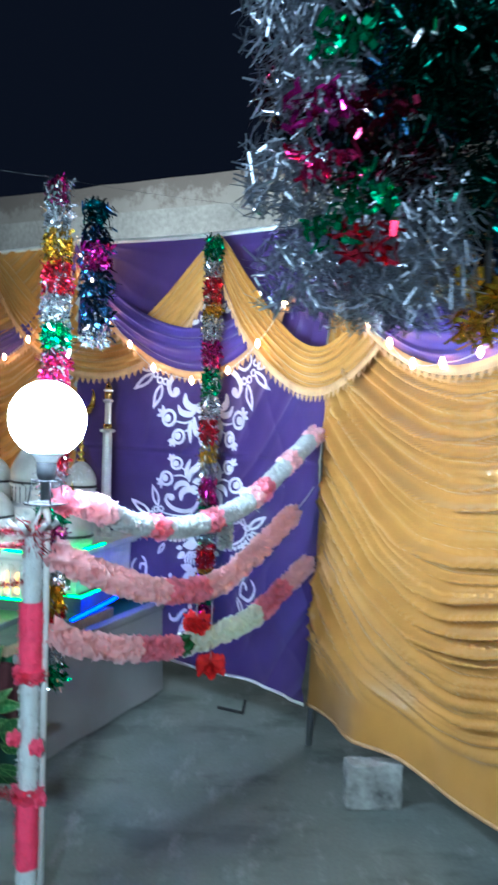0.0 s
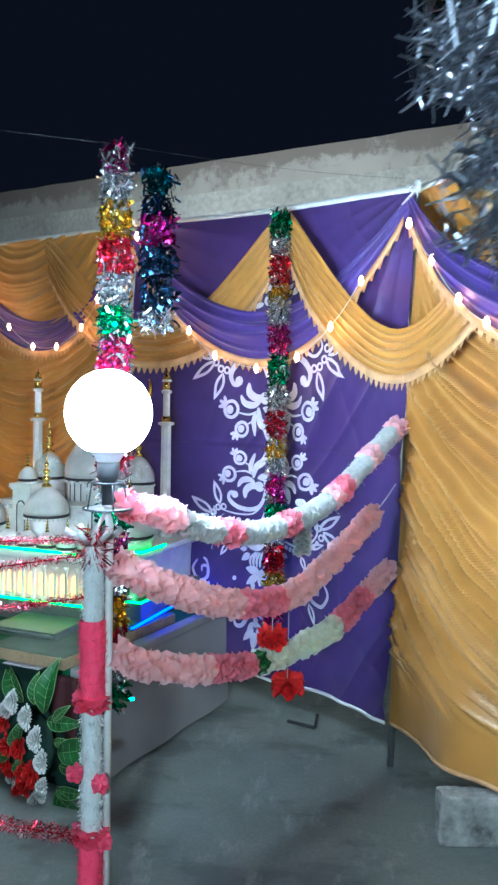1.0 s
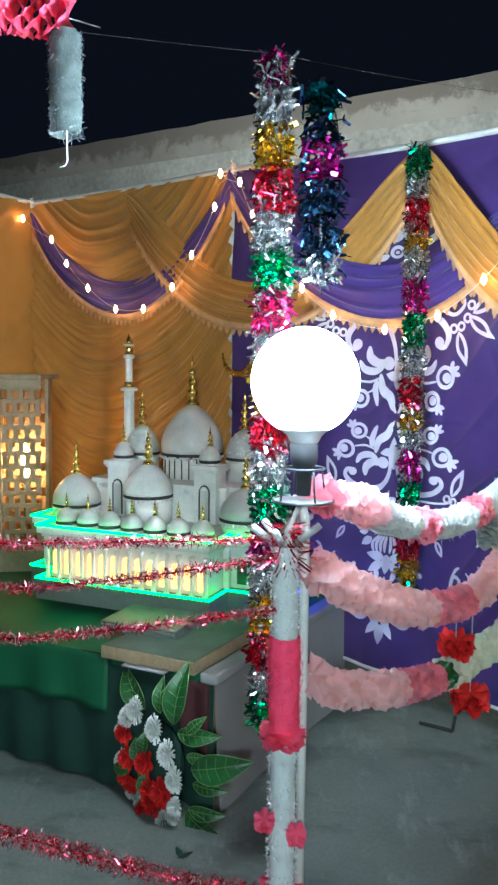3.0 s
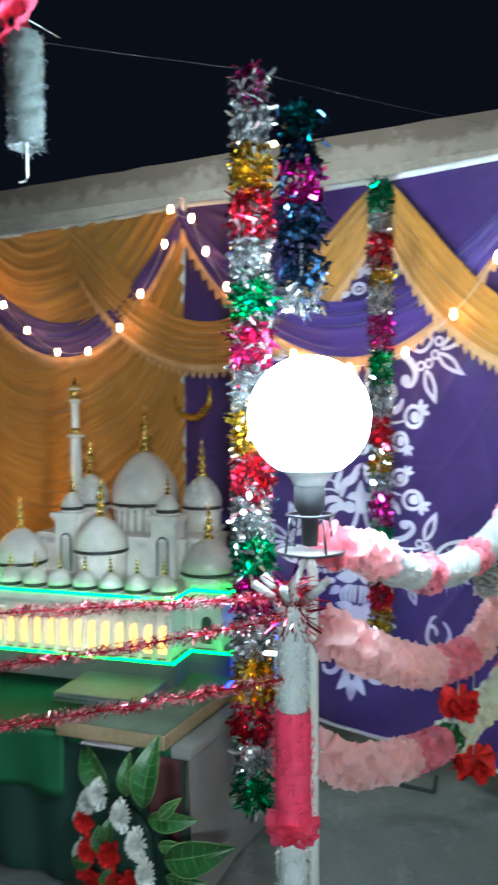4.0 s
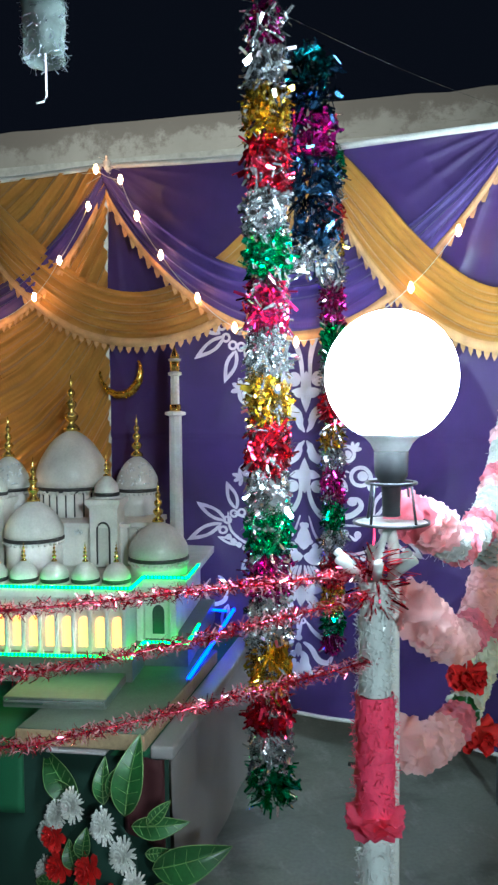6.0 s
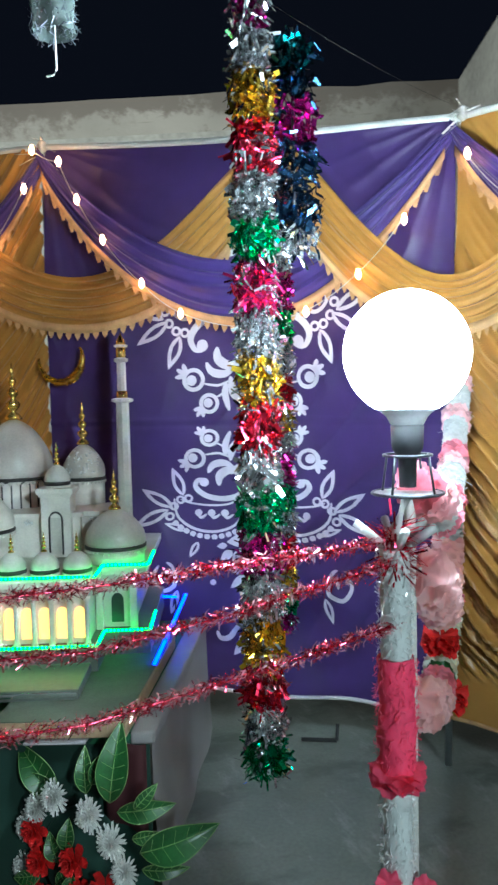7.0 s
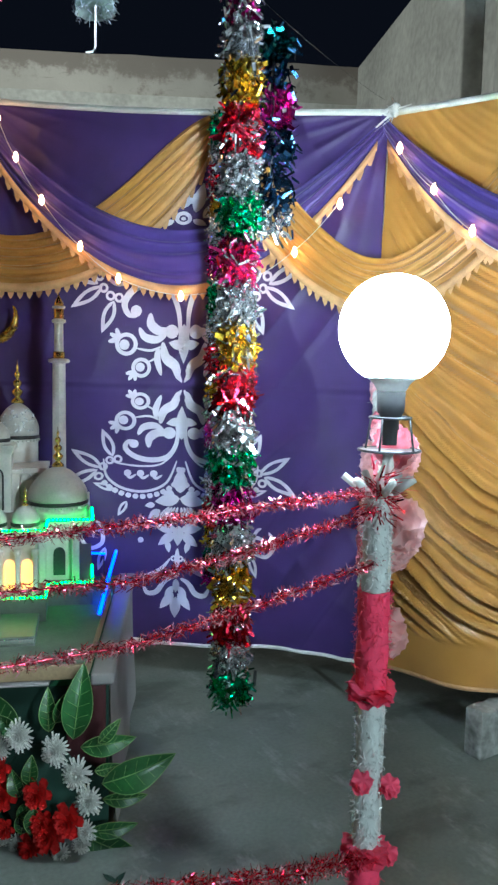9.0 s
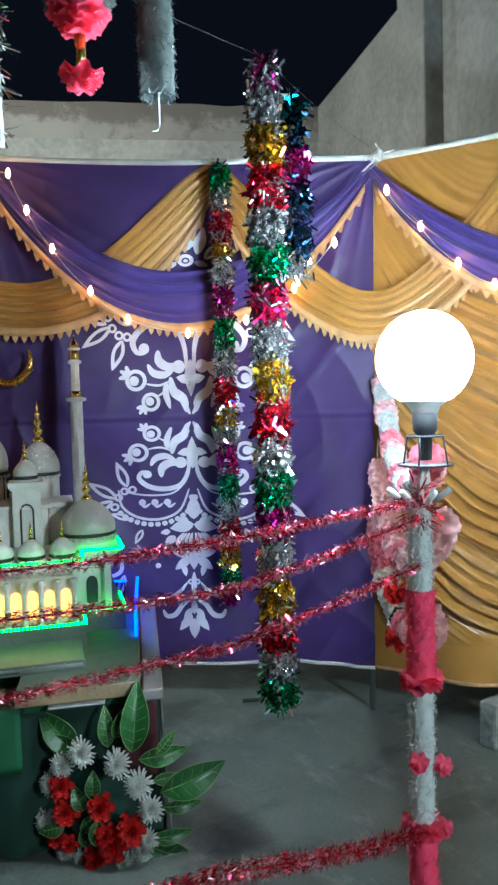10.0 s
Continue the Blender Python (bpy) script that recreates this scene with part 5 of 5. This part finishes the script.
garland("white and pink crepe garland tied from post to screen", [(-0.53, 2.40, 1.17), (-0.436, 2.485, 1.140), (-0.331, 2.625, 1.075), (-0.171, 2.837, 1.042), (0.017, 3.087, 1.10), (0.168, 3.288, 1.235), (0.295, 3.45, 1.355)],
        bands_of([(0.5, *R_), (1.2, *K_), (1.3, *W), (0.8, *R_), (1.5, *W), (0.6, *R_), (1.6, *W), (0.5, *K_), (0.6, *R_), (1.0, *W), (0.5, *K_), (1.1, *W), (0.5, *K_)]), 0.044, 31)
garland("peach crepe garland tied from post to screen", [(-0.53, 2.38, 1.03), (-0.488, 2.405, 1.00), (-0.384, 2.55, 0.915), (-0.25, 2.74, 0.84), (-0.112, 2.935, 0.815), (0.003, 3.098, 0.868), (0.214, 3.39, 1.04), (0.29, 3.47, 1.13)],
        bands_of([(0.2, *P_), (3.2, *P_), (1.4, *R_), (1.2, *P_), (4.0, *P_)])[:4] + [(0.6, 0.90, *P_)], 0.046, 32)
garland("peach, rose and cream crepe garland tied from post to screen", [(-0.53, 2.40, 0.80), (-0.464, 2.466, 0.742), (-0.311, 2.677, 0.668), (-0.163, 2.881, 0.632), (0.031, 3.148, 0.648), (0.164, 3.331, 0.727), (0.282, 3.48, 0.815)],
        bands_of([(2.6, *P_), (1.5, *R_), (0.3, C_LEAF, "green crepe"), (3.0, *CR), (1.5, *R_), (1.4, *P_)]), 0.043, 33)
tail = thing("crepe_tail", "short white crepe tail hanging under the garland", "garland")
vs, fs = frill([(-0.062, 2.975, 0.945), (-0.062, 2.975, 1.045)], 0.030, 15, rng, 9, 0.3)
raw("crepe_tuft", vs, fs, C_WHITE, tail, "white crepe")
part("string", tube([(-0.062, 2.975, 0.95), (-0.062, 2.975, 1.065)], 0.002, 5), M_WHITEWIRE, tail)
for q, rr in (((-0.10, 2.945, 0.535), 0.05), ((-0.15, 2.90, 0.70), 0.045)):
    fl = thing("paper_flower", "red paper flower hung under the garland", "flower", "paper flowers")
    vs, fs = frill([(q[0], q[1], q[2] - 0.02), (q[0], q[1] - 0.005, q[2] + 0.02)], rr, 8, rng, 8, 0.6)
    raw("petals", vs, fs, C_RED, fl)
    part("string", tube([(q[0], q[1], q[2]), (q[0], q[1], 0.80)], 0.0015, 5), M_WHITEWIRE, fl)

# ---- red tinsel ropes round the display ----
for pts in ([(PX, PY - 0.01, 1.085), (-1.07, 2.33, 1.068), (-1.30, 2.325, 1.064), (-2.1, 2.31, 1.09)],
            [(PX, PY - 0.015, 1.05), (-0.90, 2.335, 1.00), (-1.10, 2.33, 0.975), (-1.30, 2.325, 0.985), (-2.1, 2.31, 1.03)],
            [(PX, PY - 0.015, 0.945), (-0.85, 2.34, 0.905), (-1.10, 2.33, 0.872), (-1.50, 2.325, 0.873), (-2.1, 2.31, 0.91)],
            [(PX, PY - 0.015, 0.335), (-0.80, 2.34, 0.375), (-1.107, 2.33, 0.448), (-2.1, 2.31, 0.58)]):
    rp = thing("tinsel_rope", "thin red tinsel rope strung from the lamp post", "tinsel garland", "red tinsel ropes")
    rg2 = random.Random(int(pts[0][2] * 1000))
    part("core", tube(pts, 0.0020, 5), F_ROPE, rp)
    low = pts[0][2] < 0.5  # the lowest rope is the thickest
    vs, fs = flakes(pts, 0.025 if low else 0.0135, 4600 if low else 2600, 0.019 if low else 0.017, 0.0018, rg2, 0.1, 0.2, 0.8)
    raw("tinsel", vs, fs, F_RED if low else F_ROPE, rp)
    vs, fs = flakes(pts, 0.026 if low else 0.0150, 1000, 0.015, 0.0019, rg2, 0.2, 0.2, 0.8)
    raw("foil_glitter", vs, fs, F_PEARLPINK, rp, "pale pink foil glints")

# ---- garland arch overhead ----
arch = thing("overhead_garland", "pink and white crepe garland hanging overhead", "garland")
rg2 = random.Random(44)
top = [(-1.07, 2.575, 2.165), (-1.25, 2.55, 2.19), (-1.60, 2.50, 2.21), (-2.2, 2.45, 2.20)]
vs, fs = frill(top, 0.05, 60, rg2, 10, 0.5)
raw("crepe_tuft", vs, fs, C_PINK, arch, "hot pink crepe")
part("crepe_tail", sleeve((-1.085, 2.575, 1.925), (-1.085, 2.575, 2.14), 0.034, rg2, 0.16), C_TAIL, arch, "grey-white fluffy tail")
vs, fs = flakes([(-1.085, 2.575, 1.92), (-1.085, 2.575, 2.14)], 0.046, 900, 0.018, 0.0015, rg2, 0.7, 0.5)
raw("tinsel_wrap", vs, fs, F_SMOKE, arch, "silver tinsel threads")
part("string", tube([(-1.075, 2.575, 2.17), (-1.07, 2.797, 2.243)], 0.0012, 5), M_WHITEWIRE, arch)
part("hook", tube([(-1.085, 2.575, 2.16), (-1.083, 2.575, 1.87), (-1.088, 2.575, 1.86), (-1.10, 2.575, 1.857)], 0.0015, 6), M_WHITEWIRE, arch, "bent white wire")
pend = thing("crepe_pendant", "white and pink crepe pendant on a gold chain", "garland")
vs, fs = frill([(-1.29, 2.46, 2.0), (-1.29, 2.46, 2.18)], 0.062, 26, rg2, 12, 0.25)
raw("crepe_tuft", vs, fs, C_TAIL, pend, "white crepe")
vs, fs = frill([(-1.29, 2.46, 1.955), (-1.29, 2.46, 2.0)], lambda t: 0.028 + 0.03 * t, 9, rg2, 10, 0.3)
raw("crepe_tuft", vs, fs, C_PINK, pend, "pink crepe")
part("string", tube([(-1.29, 2.46, 2.17), (-1.29, 2.53, 2.19)], 0.002, 5), M_WHITEWIRE, pend)
part("chain", tube([(-1.29, 2.46, 1.88), (-1.29, 2.46, 1.96)], lambda t: 0.009 + 0.002 * math.sin(t * 40), 8), M_GOLD, pend, "gold chain")
vs, fs = frill([(-1.29, 2.46, 1.862), (-1.29, 2.46, 1.895)], lambda t: 0.02 + 0.02 * t, 8, rg2, 9, 0.4)
raw("crepe_tuft", vs, fs, C_PINK, pend, "pink paper flower")
vs, fs = tinsel([(-1.425, 2.50, 1.78), (-1.425, 2.50, 2.19)], 0.035, 200, 0.004, rg2, 0.6, 0.6)
raw("tinsel_tail", vs, fs, F_SILVER, arch, "thin silver tinsel strand")
part("cord", tube([(-1.425, 2.50, 1.76), (-1.425, 2.530, 2.215)], 0.008, 6), M_WHITEWIRE, arch)

# ---- flower wreath leaning on the table ----
wreath = thing("flower_wreath", "wreath of red roses and white chrysanthemums with broad leaves", "flower arrangement")
WC = Vector((-1.020, 3.213, 0.163))
WX, WY, WN = Vector((0.93, -0.36, 0)).normalized(), Vector((0.06, 0.16, 0.98)).normalized(), None
WN = WX.cross(WY).normalized() * -1
if WN.y > 0:
    WN = -WN


BX, BY = Vector((0.70, -0.74, 0.12)).normalized(), Vector((-0.03, -0.14, 0.98)).normalized()
BN = Vector((-0.62, -0.73, 0.2)).normalized()


SPREAD = 0.97


def wp(u, v, o):
    return WC + BX * u * SPREAD + BY * v * SPREAD + BN * o


def leaf(u, v, ang, ln, wd, o):
    d = WX * math.cos(ang) + WY * math.sin(ang)
    sd = WX * -math.sin(ang) + WY * math.cos(ang)
    base = wp(u, v, o)

    def fn(a, b):
        w = wd * math.sin(math.pi * a ** 0.85) ** 0.9 * (1 - 0.15 * a)
        c = (b - 0.5) * 2
        return base + d * ln * a + sd * w * c * 0.5 + WN * (abs(c) * w * 0.22 + 0.35 * ln * a * (1 - a) - 0.12 * ln * a * a)
    lf = part("leaf", grid(fn, 14, 6), C_LEAF, wreath)
    edge = [fn(k / 14, 0.0) for k in range(15)] + [fn(1 - k / 14, 1.0) for k in range(1, 15)]
    part("leaf_rim", tube([p + WN * 0.001 for p in edge], 0.0012, 5), C_LEAFEDGE, lf, "pale leaf rim")
    veins = [tube([fn(k / 10, 0.5) + WN * 0.001 for k in range(11)], lambda t: 0.0016 * (1 - 0.6 * t), 5)]
    for k in range(5):
        for side in (0.12, 0.88):
            a0 = 0.14 + 0.15 * k
            veins.append(tube([fn(a0 + 0.08 * t, 0.5 + (side - 0.5) * t) + WN * 0.001 for t in (0.0, 0.5, 1.0)], 0.0007, 4))
    part("vein_net", merge(*veins), C_LEAFEDGE, lf, "pale veins")


# leaves: start across and up from the middle, direction, length, width
for u, v, ang, ln, wd in ((0.10, 0.165, 1.44, 0.215, 0.090), (0.035, 0.215, 1.05, 0.115, 0.050), (0.015, 0.185, 1.62, 0.125, 0.052), (-0.095, 0.175, 2.28, 0.175, 0.090), (-0.095, 0.185, 2.75, 0.115, 0.060),
                          (0.125, 0.140, 0.10, 0.160, 0.062), (0.185, 0.155, 0.80, 0.090, 0.036), (0.175, 0.065, 0.18, 0.075, 0.036), (0.20, 0.025, 0.30, 0.225, 0.100), (0.205, -0.025, 0.0, 0.130, 0.044),
                          (0.165, -0.135, 0.05, 0.140, 0.050), (0.145, -0.155, -0.42, 0.180, 0.088), (-0.175, 0.01, 2.85, 0.10, 0.05), (-0.155, -0.10, 3.50, 0.115, 0.058), (-0.13, -0.16, 3.45, 0.115, 0.052)):
    leaf(u * 0.90, v * 0.96, ang, ln * 0.92, wd * 0.95, -0.02)


def bloom(u, v, r, petals, layers, m_, name, lab, o=0.03, cup=0.5, blunt=0.45):
    vs, fs = [], []
    rg3 = random.Random(int((u * 77 + v * 131 + 9) * 1000))
    base = wp(u, v, o)
    for L in range(layers):
        rr = r * (1 - L / (layers + 0.5))
        tilt = 0.15 + cup * L / layers * 2.2
        for k in range(petals):
            a = 2 * math.pi * (k + 0.5 * (L % 2)) / petals + rg3.uniform(-0.1, 0.1)
            d = BX * math.cos(a) + WY * math.sin(a)
            sd = BX * -math.sin(a) + WY * math.cos(a)
            out = (d * math.cos(tilt) + BN * math.sin(tilt)) * rr * rg3.uniform(0.88, 1.08)
            w = sd * rr * 3.6 / petals * 0.5
            k0 = len(vs)
            root = base + BN * 0.006 * L
            vs += [root, root + out * 0.6 - w + BN * 0.004, root + out * 0.97 - w * blunt + BN * 0.006, root + out, root + out * 0.97 + w * blunt + BN * 0.006, root + out * 0.6 + w + BN * 0.004]
            fs.append((k0, k0 + 1, k0 + 2, k0 + 3, k0 + 4, k0 + 5))
    raw(name, vs, fs, m_, wreath, lab)


part("backing", lathe([(0.11, 0), (0.12, 0.012), (0.11, 0.03)], 24, (0, 0, 0), Matrix.Translation(WC - BN * 0.02) @ BN.to_track_quat("Z", "Y").to_matrix().to_4x4()), M_GREEN_CLOTH, wreath, "dark green backing")
for u, v, r in ((-0.050, 0.180, 0.046), (-0.115, 0.138, 0.040), (-0.152, 0.080, 0.038), (-0.172, -0.045, 0.040), (0.062, 0.142, 0.046), (0.130, 0.072, 0.047), (0.166, -0.008, 0.044), (0.158, -0.105, 0.034),
                (0.145, -0.140, 0.034), (0.080, -0.188, 0.036), (0.015, -0.195, 0.032), (-0.060, -0.175, 0.034), (-0.110, -0.148, 0.036)):
    bloom(u, v, r, 21, 6, C_PETAL, "chrysanthemum", "white chrysanthemum", 0.03, 0.5, 0.62)
for u, v, r in ((-0.110, 0.080, 0.042), (-0.098, -0.008, 0.046), (-0.128, -0.092, 0.036), (-0.088, -0.115, 0.030), (0.014, 0.006, 0.046), (0.110, -0.070, 0.050), (0.050, -0.118, 0.052), (-0.006, -0.172, 0.044), (0.030, -0.085, 0.040)):
    bloom(u, v, r, 6, 7, C_RED, "rose", "red rose", 0.045, 0.85, 0.85)
for u, v, a in ((-0.015, 0.030, 1.5), (-0.045, -0.010, 1.9), (-0.042, -0.130, 1.4), (-0.105, -0.055, 3.3), (-0.055, -0.075, 0.6), (0.0, -0.04, 4.6)):
    leaf(u, v, a, 0.075, 0.046, 0.045)

# torn leaf lying on the floor before the wreath
scrap = thing("leaf_scrap", "small torn dark leaf lying on the cement floor", "leaf")
for k, (x, y, an) in enumerate(((-0.885, 2.975, 0.4), (-0.905, 2.985, 2.2))):
    part("blade", grid(lambda a, b: Vector((x + 0.045 * (a - 0.5) * math.cos(an) - 0.018 * (b - 0.5) * math.sin(math.pi * a) * math.sin(an), y + 0.045 * (a - 0.5) * math.sin(an) + 0.018 * (b - 0.5) * math.sin(math.pi * a) * math.cos(an), 0.003 + 0.010 * a * a + 0.004 * abs(b - 0.5))), 8, 4, 0.001), M_GREEN_CLOTH, scrap)

# ---- fairy lights on the swags ----
def fairy(places, seed):
    st = thing("fairy_lights", "string of warm fairy bulbs draped along the swags", "string lights", "fairy lights")
    line = []
    for a, b in zip(places, places[1:]):
        line += catenary(a, b, 0.012, 6)[:-1]
    line.append(Vector(places[-1]))
    part("wire", tube([p + Vector((0, -0.004, 0.006)) for p in line], 0.0016, 5), M_WHITEWIRE, st)
    for p in places:
        part("bulb", lathe([(0.002, -0.017), (0.008, -0.009), (0.0105, 0.002), (0.007, 0.012), (0.004, 0.021)], 10, (p[0], p[1] - 0.012, p[2])), M_BULBGLASS, st, "glowing warm bulb")


mL, mM, mR = span([(S_LEFT, 0, 1)]), span([(S_MID, 0, 1)]), span([(S_RIGHT, 0, 1)])


def curve_lights(mp, fracs, drops, o=0.095):
    return [mp(a, d, o) for a, d in zip(fracs, drops)]


fairy(curve_lights(mM, (0.021, 0.086, 0.126, 0.184, 0.274, 0.367, 0.524, 0.68, 0.804, 0.903), (0.043, 0.087, 0.226, 0.375, 0.537, 0.648, 0.70, 0.645, 0.521, 0.349), 0.125), 1)
fairy(curve_lights(mR, (0.06, 0.146, 0.238, 0.325, 0.412, 0.512, 0.626, 0.73, 0.82), (0.156, 0.312, 0.468, 0.562, 0.648, 0.658, 0.636, 0.56, 0.45), 0.11), 2)
fairy(curve_lights(mL, (0.03, 0.182, 0.257, 0.364, 0.503, 0.641, 0.784, 0.876, 0.978), (0.10, 0.228, 0.361, 0.496, 0.61, 0.614, 0.518, 0.378, 0.178), 0.10), 3)
